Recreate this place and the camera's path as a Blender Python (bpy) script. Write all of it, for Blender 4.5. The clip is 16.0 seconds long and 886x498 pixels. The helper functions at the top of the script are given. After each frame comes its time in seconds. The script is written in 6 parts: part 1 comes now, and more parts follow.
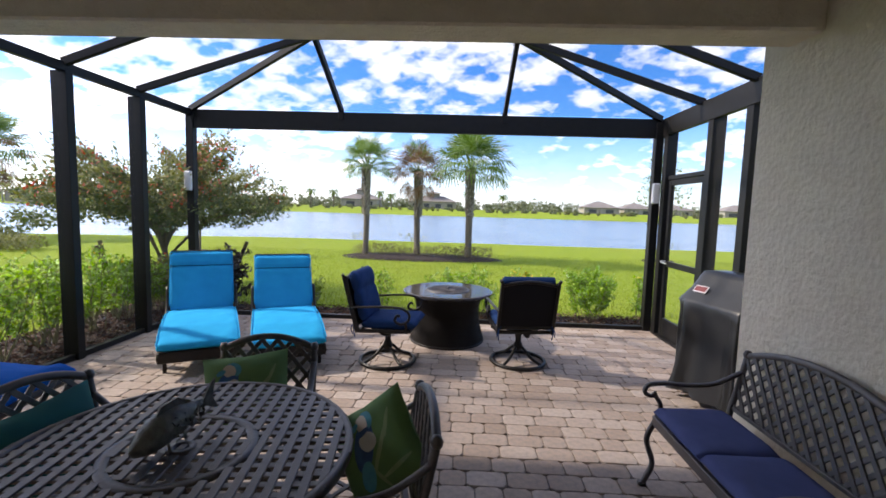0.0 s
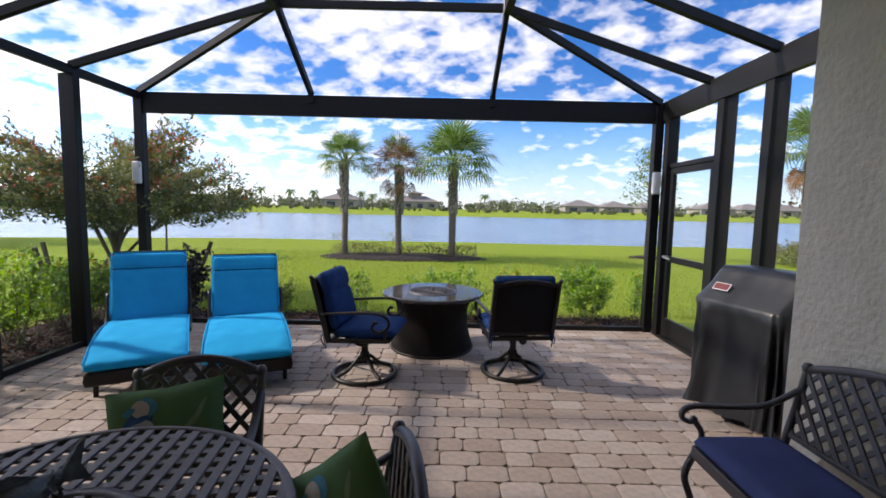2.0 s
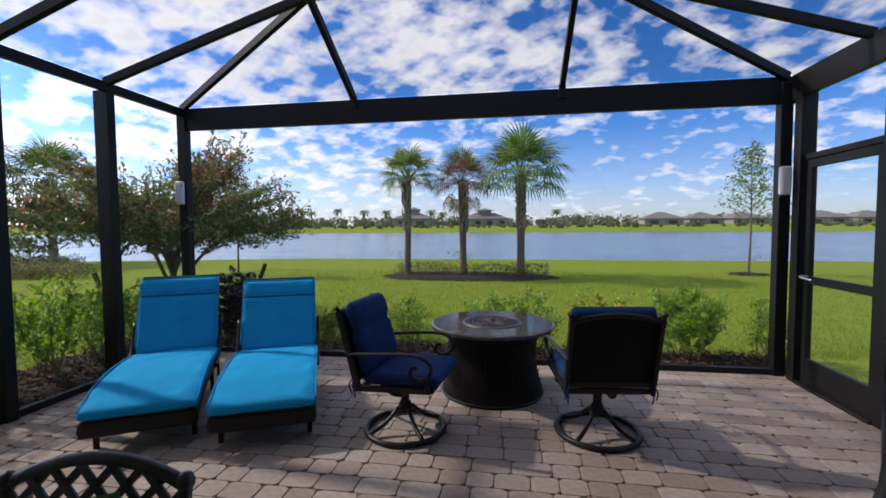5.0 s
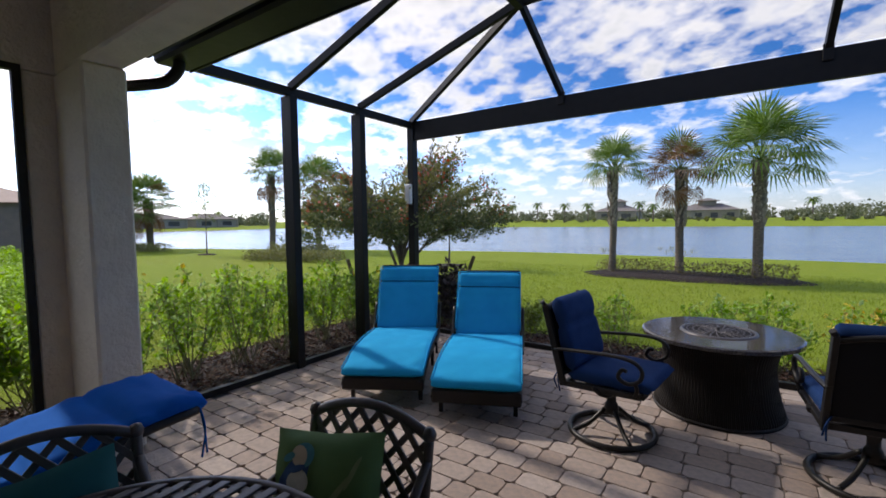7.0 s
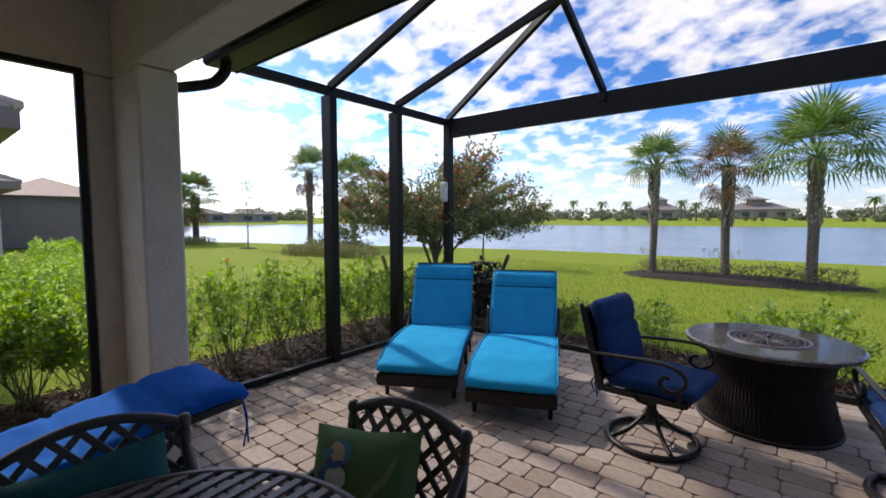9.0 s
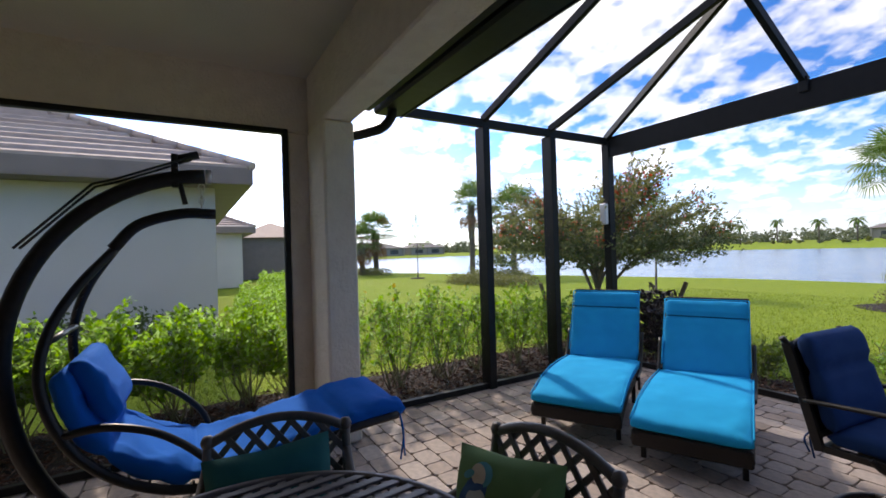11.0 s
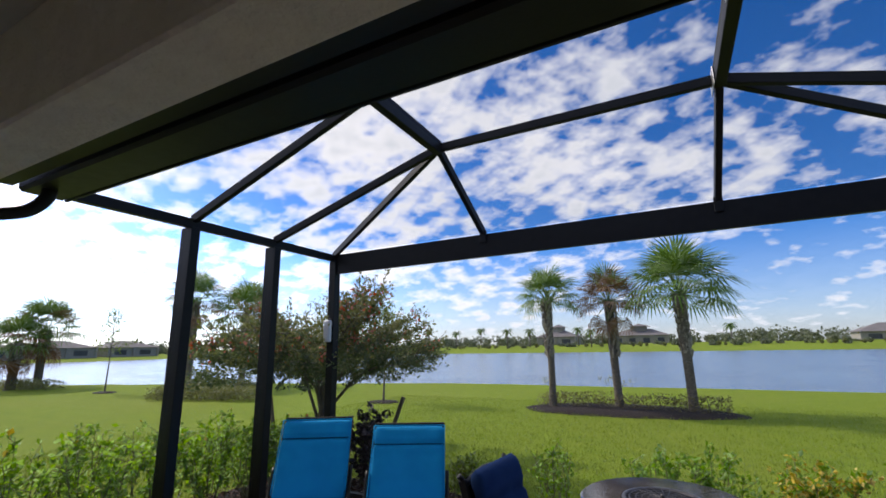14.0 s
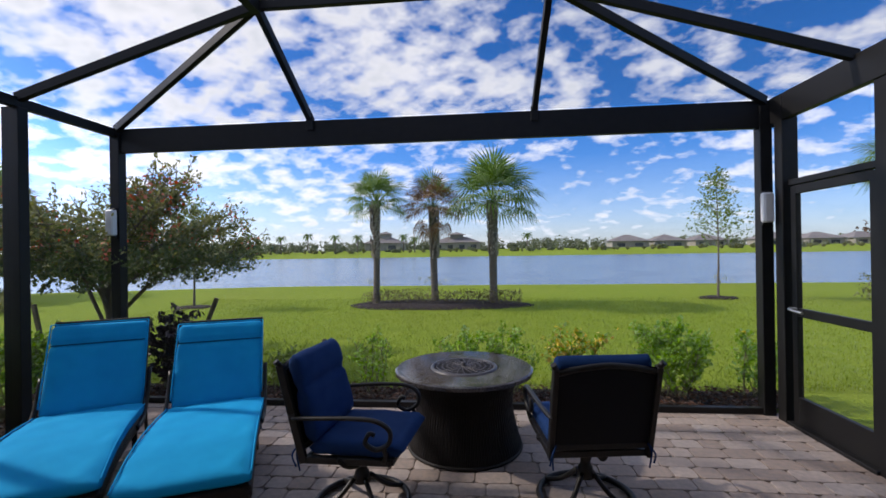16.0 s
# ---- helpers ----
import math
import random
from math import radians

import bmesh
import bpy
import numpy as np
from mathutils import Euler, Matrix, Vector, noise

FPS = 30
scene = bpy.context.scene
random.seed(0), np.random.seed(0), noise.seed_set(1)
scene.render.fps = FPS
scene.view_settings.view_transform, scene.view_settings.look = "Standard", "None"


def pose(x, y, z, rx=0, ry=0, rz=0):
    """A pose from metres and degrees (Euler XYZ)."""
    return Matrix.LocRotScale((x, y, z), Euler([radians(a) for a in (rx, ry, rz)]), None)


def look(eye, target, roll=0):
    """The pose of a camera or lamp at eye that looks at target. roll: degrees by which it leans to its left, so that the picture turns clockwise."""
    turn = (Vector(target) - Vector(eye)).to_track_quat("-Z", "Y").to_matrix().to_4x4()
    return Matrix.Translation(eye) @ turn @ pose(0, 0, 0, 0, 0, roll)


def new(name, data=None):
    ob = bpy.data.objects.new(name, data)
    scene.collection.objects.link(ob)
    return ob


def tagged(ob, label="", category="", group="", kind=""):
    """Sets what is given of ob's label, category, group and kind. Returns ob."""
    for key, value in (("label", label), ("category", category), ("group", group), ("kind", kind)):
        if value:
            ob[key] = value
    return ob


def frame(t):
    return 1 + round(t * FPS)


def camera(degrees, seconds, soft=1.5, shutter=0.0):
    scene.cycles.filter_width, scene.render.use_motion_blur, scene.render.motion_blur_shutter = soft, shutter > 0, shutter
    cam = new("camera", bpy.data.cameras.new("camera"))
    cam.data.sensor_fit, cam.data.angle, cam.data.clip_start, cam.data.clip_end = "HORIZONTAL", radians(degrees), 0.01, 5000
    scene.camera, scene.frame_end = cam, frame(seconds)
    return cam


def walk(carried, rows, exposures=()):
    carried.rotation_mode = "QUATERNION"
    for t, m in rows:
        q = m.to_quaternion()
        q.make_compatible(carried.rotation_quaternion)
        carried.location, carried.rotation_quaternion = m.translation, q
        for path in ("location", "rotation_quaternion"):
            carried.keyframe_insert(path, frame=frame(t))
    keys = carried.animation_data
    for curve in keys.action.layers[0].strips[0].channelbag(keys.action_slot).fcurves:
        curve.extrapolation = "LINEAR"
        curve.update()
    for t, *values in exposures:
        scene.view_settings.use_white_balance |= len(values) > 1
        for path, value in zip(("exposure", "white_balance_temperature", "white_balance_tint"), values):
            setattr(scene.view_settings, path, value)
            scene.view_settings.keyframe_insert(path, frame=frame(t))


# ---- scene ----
cam = camera(90.5, 16.0, 1.7)
PATH = [
    (0, (0.691, -0.353, 1.564), (0.618, 1.638, 1.381), 1.7),
    (0.5, (0.695, -0.29, 1.541), (0.791, 1.698, 1.344), 2.2),
    (1, (0.726, -0.175, 1.525), (0.833, 1.808, 1.293), 2.3),
    (1.5, (0.719, -0.028, 1.541), (0.735, 1.957, 1.293), 2.1),
    (2, (0.661, 0.185, 1.48), (0.668, 2.177, 1.299), 1.2),
    (2.5, (0.499, 0.408, 1.447), (0.497, 2.404, 1.316), -0.6),
    (3, (0.451, 0.574, 1.426), (0.355, 2.568, 1.297), -1.3),
    (5.5, (0.788, 1.024, 1.463), (0.319, 2.966, 1.366), 0.0),
    (6, (0.76, 0.97, 1.49), (0.023, 2.826, 1.377), -0.4),
    (6.5, (0.718, 0.901, 1.483), (-0.286, 2.626, 1.362), -0.5),
    (7, (0.733, 0.892, 1.47), (-0.401, 2.535, 1.345), -0.7),
    (7.5, (0.701, 0.872, 1.478), (-0.471, 2.488, 1.357), -0.8),
    (8, (0.685, 0.868, 1.465), (-0.498, 2.476, 1.346), -0.8),
    (8.5, (0.684, 0.869, 1.455), (-0.532, 2.453, 1.335), -0.5),
    (9, (0.708, 0.891, 1.484), (-0.546, 2.443, 1.346), -0.1),
    (9.5, (0.664, 0.86, 1.449), (-0.668, 2.346, 1.324), -0.8),
    (10, (0.618, 0.877, 1.402), (-0.926, 2.143, 1.293), -1.6),
    (12.5, (0.941, 1.124, 1.538), (-0.84, 2.028, 1.635), -0.8),
    (13, (0.91, 1.163, 1.571), (-0.737, 2.265, 1.837), -1.7),
    (13.5, (0.848, 1.234, 1.606), (-0.522, 2.643, 1.975), -1.8),
    (14, (0.771, 1.297, 1.629), (-0.12, 3.034, 2.063), -1.1),
    (14.5, (0.754, 1.395, 1.635), (0.355, 3.305, 2.072), -2.5),
    (15, (0.772, 1.412, 1.593), (0.586, 3.379, 1.901), -2.9),
    (15.5, (0.773, 1.413, 1.547), (0.595, 3.401, 1.675), -1.9),
    (16, (0.752, 1.407, 1.516), (0.563, 3.398, 1.519), -0.9),
]
walk(cam, [(t, look(eye, target, roll)) for t, eye, target, roll in PATH],
     [(0, 1.1, 7050, 15), (1.5, 0.93, 7050, 15), (2.5, 0.55, 6800, 15), (3, 0.4, 6800, 15), (5.5, 0.15, 6650, 15), (7, 0.33, 6800, 15), (9, 0.52, 6950, 15), (10, 0.6, 6950, 15), (12.5, 0.72, 6750, 14), (13.5, 0.38, 6750, 14), (14.5, 0.04, 6500, 15), (16, 0.2, 6500, 15)])

# ---------- light ----------
SUN_AZ, SUN_EL = 83.0, 38.0          # degrees to the left of +y, and above the horizon
sd = Vector((-math.sin(radians(SUN_AZ)) * math.cos(radians(SUN_EL)), math.cos(radians(SUN_AZ)) * math.cos(radians(SUN_EL)), math.sin(radians(SUN_EL))))
sun_data = bpy.data.lights.new("sun", "SUN")
sun_data.energy, sun_data.angle, sun_data.color = 3.0, radians(2.0), (1.0, 0.93, 0.82)
sun = new("sun", sun_data)
sun.matrix_world = look((0, 0, 30), Vector((0, 0, 30)) - sd)
world = bpy.data.worlds.new("world")
scene.world = world
world.use_nodes = True
wn, wl = world.node_tree.nodes, world.node_tree.links
wn.clear()


def wnode(kind, **kw):
    n = wn.new(kind)
    for k, v in kw.items():
        if k == "op":
            n.operation = v
        else:
            n.inputs[int(k[1:])].default_value = v
    return n


w_out, w_bg = wn.new("ShaderNodeOutputWorld"), wn.new("ShaderNodeBackground")
w_sky = wn.new("ShaderNodeTexSky")
w_sky.sky_type, w_sky.sun_disc = "NISHITA", False
w_sky.sun_elevation, w_sky.sun_rotation = radians(SUN_EL), radians(-SUN_AZ)
w_sky.air_density, w_sky.dust_density, w_sky.ozone_density = 1.0, 0.6, 2.5
w_tc = wn.new("ShaderNodeTexCoord")
w_sep = wn.new("ShaderNodeSeparateXYZ")
wl.new(w_tc.outputs["Generated"], w_sep.inputs[0])
w_z = wnode("ShaderNodeMath", op="MAXIMUM", i1=0.0)
wl.new(w_sep.outputs[2], w_z.inputs[0])
w_za = wnode("ShaderNodeMath", op="ADD", i1=0.30)
wl.new(w_z.outputs[0], w_za.inputs[0])
w_dx, w_dy = wnode("ShaderNodeMath", op="DIVIDE"), wnode("ShaderNodeMath", op="DIVIDE")
wl.new(w_sep.outputs[0], w_dx.inputs[0]), wl.new(w_za.outputs[0], w_dx.inputs[1])
wl.new(w_sep.outputs[1], w_dy.inputs[0]), wl.new(w_za.outputs[0], w_dy.inputs[1])
w_comb = wn.new("ShaderNodeCombineXYZ")
wl.new(w_dx.outputs[0], w_comb.inputs[0]), wl.new(w_dy.outputs[0], w_comb.inputs[1])
w_map = wn.new("ShaderNodeMapping")
w_map.inputs["Location"].default_value = (5.3, 2.2, 0)
w_map.inputs["Rotation"].default_value = (0, 0, radians(35))
w_map.inputs["Scale"].default_value = (1.0, 1.1, 1.0)
wl.new(w_comb.outputs[0], w_map.inputs[0])


def cloud_noise(scale, detail, rough, distort):
    n = wn.new("ShaderNodeTexNoise")
    n.inputs["Scale"].default_value, n.inputs["Detail"].default_value = scale, detail
    n.inputs["Roughness"].default_value, n.inputs["Distortion"].default_value = rough, distort
    wl.new(w_map.outputs[0], n.inputs["Vector"])
    return n


w_n1, w_n2 = cloud_noise(7.5, 12, 0.56, 0.0), cloud_noise(1.1, 3, 0.5, 0.0)
w_sum = wnode("ShaderNodeMath", op="MULTIPLY_ADD", i1=0.5)
wl.new(w_n2.outputs[0], w_sum.inputs[0]), wl.new(w_n1.outputs[0], w_sum.inputs[2])
w_ramp = wn.new("ShaderNodeValToRGB")
w_ramp.color_ramp.elements[0].position, w_ramp.color_ramp.elements[1].position = 0.655, 0.85
w_side = wnode("ShaderNodeMath", op="MULTIPLY_ADD", i1=-0.075)   # more cloud towards the sun's side
wl.new(w_sep.outputs[0], w_side.inputs[0]), wl.new(w_sum.outputs[0], w_side.inputs[2])
w_low = wn.new("ShaderNodeMapRange")      # fewer clouds low over the lake
for key, v in (("From Min", 0.03), ("From Max", 0.36), ("To Min", -0.135), ("To Max", 0.0)):
    w_low.inputs[key].default_value = v
wl.new(w_z.outputs[0], w_low.inputs["Value"])
w_cov = wnode("ShaderNodeMath", op="ADD")
wl.new(w_side.outputs[0], w_cov.inputs[0]), wl.new(w_low.outputs[0], w_cov.inputs[1])
wl.new(w_cov.outputs[0], w_ramp.inputs[0])
# thin haze near the horizon
w_haze = wn.new("ShaderNodeMapRange")
for key, v in (("From Min", 0.0), ("From Max", 0.20), ("To Min", 0.34), ("To Max", 0.0)):
    w_haze.inputs[key].default_value = v
wl.new(w_z.outputs[0], w_haze.inputs["Value"])
w_max = wnode("ShaderNodeMath", op="MAXIMUM")
w_hx = wnode("ShaderNodeMath", op="MULTIPLY_ADD", i1=-0.45, i2=0.8)
wl.new(w_sep.outputs[0], w_hx.inputs[0])
w_hm = wnode("ShaderNodeMath", op="MULTIPLY")
wl.new(w_haze.outputs[0], w_hm.inputs[0]), wl.new(w_hx.outputs[0], w_hm.inputs[1])
wl.new(w_ramp.outputs[0], w_max.inputs[0]), wl.new(w_hm.outputs[0], w_max.inputs[1])
# cloud tone: grey bellies to white tops
w_tone = wn.new("ShaderNodeValToRGB")
w_tone.color_ramp.elements[0].color, w_tone.color_ramp.elements[1].color = (8.2, 8.3, 8.6, 1), (5.6, 6.0, 6.6, 1)
w_tone.color_ramp.elements[0].position, w_tone.color_ramp.elements[1].position = 0.42, 0.68
wl.new(w_n1.outputs[0], w_tone.inputs[0])
w_mix = wn.new("ShaderNodeMix")
w_mix.data_type = "RGBA"
w_hs = wn.new("ShaderNodeHueSaturation")
w_hs.inputs["Saturation"].default_value = 1.2
w_tint = wn.new("ShaderNodeMix")
w_tint.data_type, w_tint.blend_type = "RGBA", "MULTIPLY"
w_tint.inputs[0].default_value, w_tint.inputs[7].default_value = 1.0, (0.64, 0.76, 1.06, 1)
wl.new(w_sky.outputs[0], w_tint.inputs[6])
wl.new(w_tint.outputs[2], w_hs.inputs["Color"])
wl.new(w_max.outputs[0], w_mix.inputs["Factor"]), wl.new(w_hs.outputs[0], w_mix.inputs[6]), wl.new(w_tone.outputs[0], w_mix.inputs[7])
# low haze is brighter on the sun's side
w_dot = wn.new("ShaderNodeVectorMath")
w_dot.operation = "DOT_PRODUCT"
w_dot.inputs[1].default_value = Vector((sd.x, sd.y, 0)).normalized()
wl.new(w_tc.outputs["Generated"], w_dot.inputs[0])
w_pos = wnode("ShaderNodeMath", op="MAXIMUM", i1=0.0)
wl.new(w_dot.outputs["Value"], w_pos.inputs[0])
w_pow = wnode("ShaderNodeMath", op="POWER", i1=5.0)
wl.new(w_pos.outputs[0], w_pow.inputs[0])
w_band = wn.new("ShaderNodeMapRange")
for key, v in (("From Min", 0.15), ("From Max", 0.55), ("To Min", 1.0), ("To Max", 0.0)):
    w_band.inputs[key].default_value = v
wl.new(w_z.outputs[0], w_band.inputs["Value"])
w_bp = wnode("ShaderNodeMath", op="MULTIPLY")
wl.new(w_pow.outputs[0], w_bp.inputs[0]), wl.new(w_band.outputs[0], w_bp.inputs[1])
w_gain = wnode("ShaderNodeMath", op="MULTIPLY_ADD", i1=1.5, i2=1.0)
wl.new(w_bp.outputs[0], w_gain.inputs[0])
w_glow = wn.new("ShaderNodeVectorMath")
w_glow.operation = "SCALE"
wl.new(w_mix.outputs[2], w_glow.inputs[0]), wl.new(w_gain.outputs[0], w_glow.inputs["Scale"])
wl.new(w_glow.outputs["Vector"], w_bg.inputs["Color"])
w_bg.inputs["Strength"].default_value = 0.145
wl.new(w_bg.outputs[0], w_out.inputs["Surface"])


# ---------- materials ----------
def mat(name, col, col2=None, rough=0.6, metal=0.0, scale=6.0, bump=0.0, bscale=None, detail=6.0, spread=0.0, stretch=(1, 1, 1),
        stain=0.0, stain_col=(0.1, 0.09, 0.08), stain_scale=1.2, sheen=0.0, spec=0.5, through_light=0.0):
    """Procedural surface: two tones mixed by fine noise, large stains, random tone per piece, fine relief."""
    m = bpy.data.materials.new(name)
    m.use_nodes = True
    nt = m.node_tree
    b = nt.nodes["Principled BSDF"]
    b.inputs["Roughness"].default_value, b.inputs["Metallic"].default_value = rough, metal
    b.inputs["Specular IOR Level"].default_value = spec
    b.inputs["Sheen Weight"].default_value = sheen
    tc = nt.nodes.new("ShaderNodeTexCoord")
    mp = nt.nodes.new("ShaderNodeMapping")
    mp.inputs["Scale"].default_value = stretch
    nt.links.new(tc.outputs["Object"], mp.inputs[0])

    def noise_node(sc, det):
        n = nt.nodes.new("ShaderNodeTexNoise")
        n.inputs["Scale"].default_value, n.inputs["Detail"].default_value = sc, det
        nt.links.new(mp.outputs[0], n.inputs["Vector"])
        return n

    def mixer(f, a, bb):
        x = nt.nodes.new("ShaderNodeMix")
        x.data_type = "RGBA"
        for src, slot in ((f, 0), (a, 6), (bb, 7)):
            if hasattr(src, "is_linked"):
                nt.links.new(src, x.inputs[slot])
            elif slot == 0:
                x.inputs[0].default_value = src
            else:
                x.inputs[slot].default_value = (*src, 1)
        return x.outputs[2]

    n1 = noise_node(scale, detail)
    r1 = nt.nodes.new("ShaderNodeValToRGB")
    r1.color_ramp.elements[0].position, r1.color_ramp.elements[1].position = 0.3, 0.7
    nt.links.new(n1.outputs[0], r1.inputs[0])
    colour = mixer(r1.outputs[0], col, col2 or tuple(c * 0.8 for c in col))
    if stain:
        n2 = noise_node(stain_scale, 4)
        r2 = nt.nodes.new("ShaderNodeMapRange")
        for key, v in (("From Min", 0.48), ("From Max", 0.72), ("To Min", 0.0), ("To Max", stain)):
            r2.inputs[key].default_value = v
        nt.links.new(n2.outputs[0], r2.inputs[0])
        colour = mixer(r2.outputs[0], colour, stain_col)
    if spread:
        oi, ge = nt.nodes.new("ShaderNodeObjectInfo"), nt.nodes.new("ShaderNodeNewGeometry")
        ad, fr = nt.nodes.new("ShaderNodeMath"), nt.nodes.new("ShaderNodeMath")
        ad.operation, fr.operation = "ADD", "FRACT"
        nt.links.new(oi.outputs["Random"], ad.inputs[0]), nt.links.new(ge.outputs["Random Per Island"], ad.inputs[1])
        nt.links.new(ad.outputs[0], fr.inputs[0])
        mr = nt.nodes.new("ShaderNodeMapRange")
        mr.inputs["To Min"].default_value, mr.inputs["To Max"].default_value = 1 - spread, 1 + spread
        nt.links.new(fr.outputs[0], mr.inputs[0])
        hs = nt.nodes.new("ShaderNodeHueSaturation")
        nt.links.new(mr.outputs[0], hs.inputs["Value"]), nt.links.new(colour, hs.inputs["Color"])
        h2 = nt.nodes.new("ShaderNodeMapRange")
        h2.inputs["To Min"].default_value, h2.inputs["To Max"].default_value = 1 + spread * 1.1, 1 - spread * 1.1
        nt.links.new(fr.outputs[0], h2.inputs[0]), nt.links.new(h2.outputs[0], hs.inputs["Saturation"])
        colour = hs.outputs[0]
    nt.links.new(colour, b.inputs["Base Color"])
    rr = nt.nodes.new("ShaderNodeMapRange")
    rr.inputs["To Min"].default_value, rr.inputs["To Max"].default_value = max(0.02, rough - 0.08), min(1, rough + 0.08)
    nt.links.new(n1.outputs[0], rr.inputs[0]), nt.links.new(rr.outputs[0], b.inputs["Roughness"])
    if bump:
        n3 = noise_node(bscale or scale * 4, 5)
        bp = nt.nodes.new("ShaderNodeBump")
        bp.inputs["Strength"].default_value, bp.inputs["Distance"].default_value = 1.0, bump
        nt.links.new(n3.outputs[0], bp.inputs["Height"]), nt.links.new(bp.outputs[0], b.inputs["Normal"])
    if through_light:
        tr, mx = nt.nodes.new("ShaderNodeBsdfTranslucent"), nt.nodes.new("ShaderNodeMixShader")
        nt.links.new(colour, tr.inputs["Color"])
        mx.inputs[0].default_value = through_light
        nt.links.new(b.outputs[0], mx.inputs[1]), nt.links.new(tr.outputs[0], mx.inputs[2])
        nt.links.new(mx.outputs[0], nt.nodes["Material Output"].inputs["Surface"])
    return m


STUCCO = mat("stucco", (0.68, 0.62, 0.51), (0.62, 0.56, 0.46), 0.92, scale=9, bump=0.013, bscale=34, stain=0.25, stain_col=(0.50, 0.445, 0.36))
# tone of the unseen closing wall, chosen to limit bounce onto the beam
BACKWALL = mat("unseen_wall_tan", (0.46, 0.41, 0.34), (0.42, 0.375, 0.31), 0.92, scale=9, bump=0.01, bscale=30)
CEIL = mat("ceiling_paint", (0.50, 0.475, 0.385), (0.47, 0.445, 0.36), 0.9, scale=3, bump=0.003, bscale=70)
BRONZE = mat("bronze_aluminium", (0.007, 0.0065, 0.007), (0.011, 0.0105, 0.011), 0.5, 0.0, spec=0.28, scale=14, bump=0.0006, bscale=90, stain=0.3, stain_col=(0.018, 0.0175, 0.0175))
FASCIA = mat("fascia_paint", (0.016, 0.014, 0.0125), (0.021, 0.019, 0.017), 0.55, spec=0.3, scale=5, stain=0.3, stain_col=(0.03, 0.028, 0.026))
ALU = mat("bare_aluminium", (0.6, 0.6, 0.6), (0.5, 0.5, 0.5), 0.35, 0.9, scale=20)
WHITE = mat("white_plastic", (0.72, 0.72, 0.74), (0.66, 0.66, 0.68), 0.45, scale=8)
PAVER = mat("paver", (0.365, 0.285, 0.24), (0.25, 0.215, 0.195), 0.86, scale=26, bump=0.004, bscale=90, spread=0.17, stain=0.5, stain_col=(0.27, 0.23, 0.21), stain_scale=1.6)
SAND = mat("joint_sand", (0.19, 0.16, 0.135), (0.13, 0.11, 0.095), 0.95, scale=60, bump=0.002)
CAST = mat("cast_aluminium", (0.080, 0.074, 0.077), (0.105, 0.098, 0.10), 0.42, 0.35, scale=22, bump=0.0008, bscale=120)
TUBE = mat("dark_powder_coat", (0.009, 0.0085, 0.009), (0.015, 0.014, 0.014), 0.42, 0.0, spec=0.3, scale=30, bump=0.0004, bscale=160)
WICKER = mat("dark_wicker", (0.007, 0.0055, 0.005), (0.016, 0.012, 0.011), 0.55, spec=0.35, scale=60, bump=0.003, bscale=150, stretch=(1, 1, 2))
TURQ = mat("turquoise_canvas", (0.001, 0.33, 0.64), (0.001, 0.285, 0.58), 0.88, spec=0.15, scale=7, bump=0.0012, bscale=420, stain=0.12, stain_col=(0.004, 0.33, 0.68), stain_scale=5)
NAVY = mat("navy_canvas", (0.011, 0.040, 0.135), (0.008, 0.031, 0.11), 0.9, spec=0.15, scale=9, bump=0.0012, bscale=420)
FADED = mat("faded_navy_canvas", (0.075, 0.095, 0.23), (0.065, 0.082, 0.20), 0.92, spec=0.15, scale=9, bump=0.0012, bscale=420)
ROYAL = mat("royal_blue_canvas", (0.001, 0.12, 0.50), (0.001, 0.095, 0.42), 0.88, spec=0.1, scale=7, bump=0.001, bscale=380)
GREEN = mat("green_pillow_cloth", (0.10, 0.21, 0.075), (0.13, 0.25, 0.10), 0.85, scale=8, bump=0.001, bscale=400, stain=0.4, stain_col=(0.06, 0.14, 0.05), stain_scale=7)
TEAL = mat("teal_pillow_cloth", (0.008, 0.13, 0.13), (0.006, 0.105, 0.11), 0.85, scale=9, bump=0.001, bscale=400)
PRINT_BLUE = mat("blue_print", (0.05, 0.13, 0.30), (0.03, 0.07, 0.17), 0.85, scale=20)
PRINT_WHITE = mat("white_print", (0.55, 0.58, 0.56), (0.45, 0.48, 0.47), 0.85, scale=20)
PRINT_AQUA = mat("aqua_print", (0.10, 0.34, 0.42), (0.07, 0.26, 0.36), 0.85, scale=20)
PRINT_PEACH = mat("peach_print", (0.58, 0.52, 0.43), (0.52, 0.44, 0.36), 0.85, scale=20)
PRINT_LEAF = mat("pale_leaf_print", (0.26, 0.36, 0.20), (0.20, 0.29, 0.15), 0.85, scale=20)
# darkened canvas blue: the shade under the headrest flap as a colour
SEAM = mat("shadowed_blue_seam", (0.001, 0.06, 0.14), (0.001, 0.05, 0.12), 0.9, spec=0.1, scale=40)
SLING = mat("black_sling_weave", (0.004, 0.005, 0.009), (0.008, 0.009, 0.014), 0.75, spec=0.2, scale=220, bump=0.0008, bscale=500)
GRANITE = mat("dark_granite", (0.035, 0.03, 0.028), (0.13, 0.12, 0.115), 0.06, scale=85, detail=8, stain=0.6, stain_col=(0.02, 0.018, 0.018), stain_scale=16)
VINYL = mat("black_vinyl", (0.014, 0.016, 0.019), (0.020, 0.022, 0.026), 0.36, spec=0.5, scale=9, bump=0.002, bscale=14)
RED = mat("red_label", (0.26, 0.03, 0.035), (0.12, 0.02, 0.025), 0.5)
FISH = mat("fish_metal", (0.20, 0.21, 0.20), (0.09, 0.095, 0.09), 0.5, 0.5, scale=25, bump=0.002)
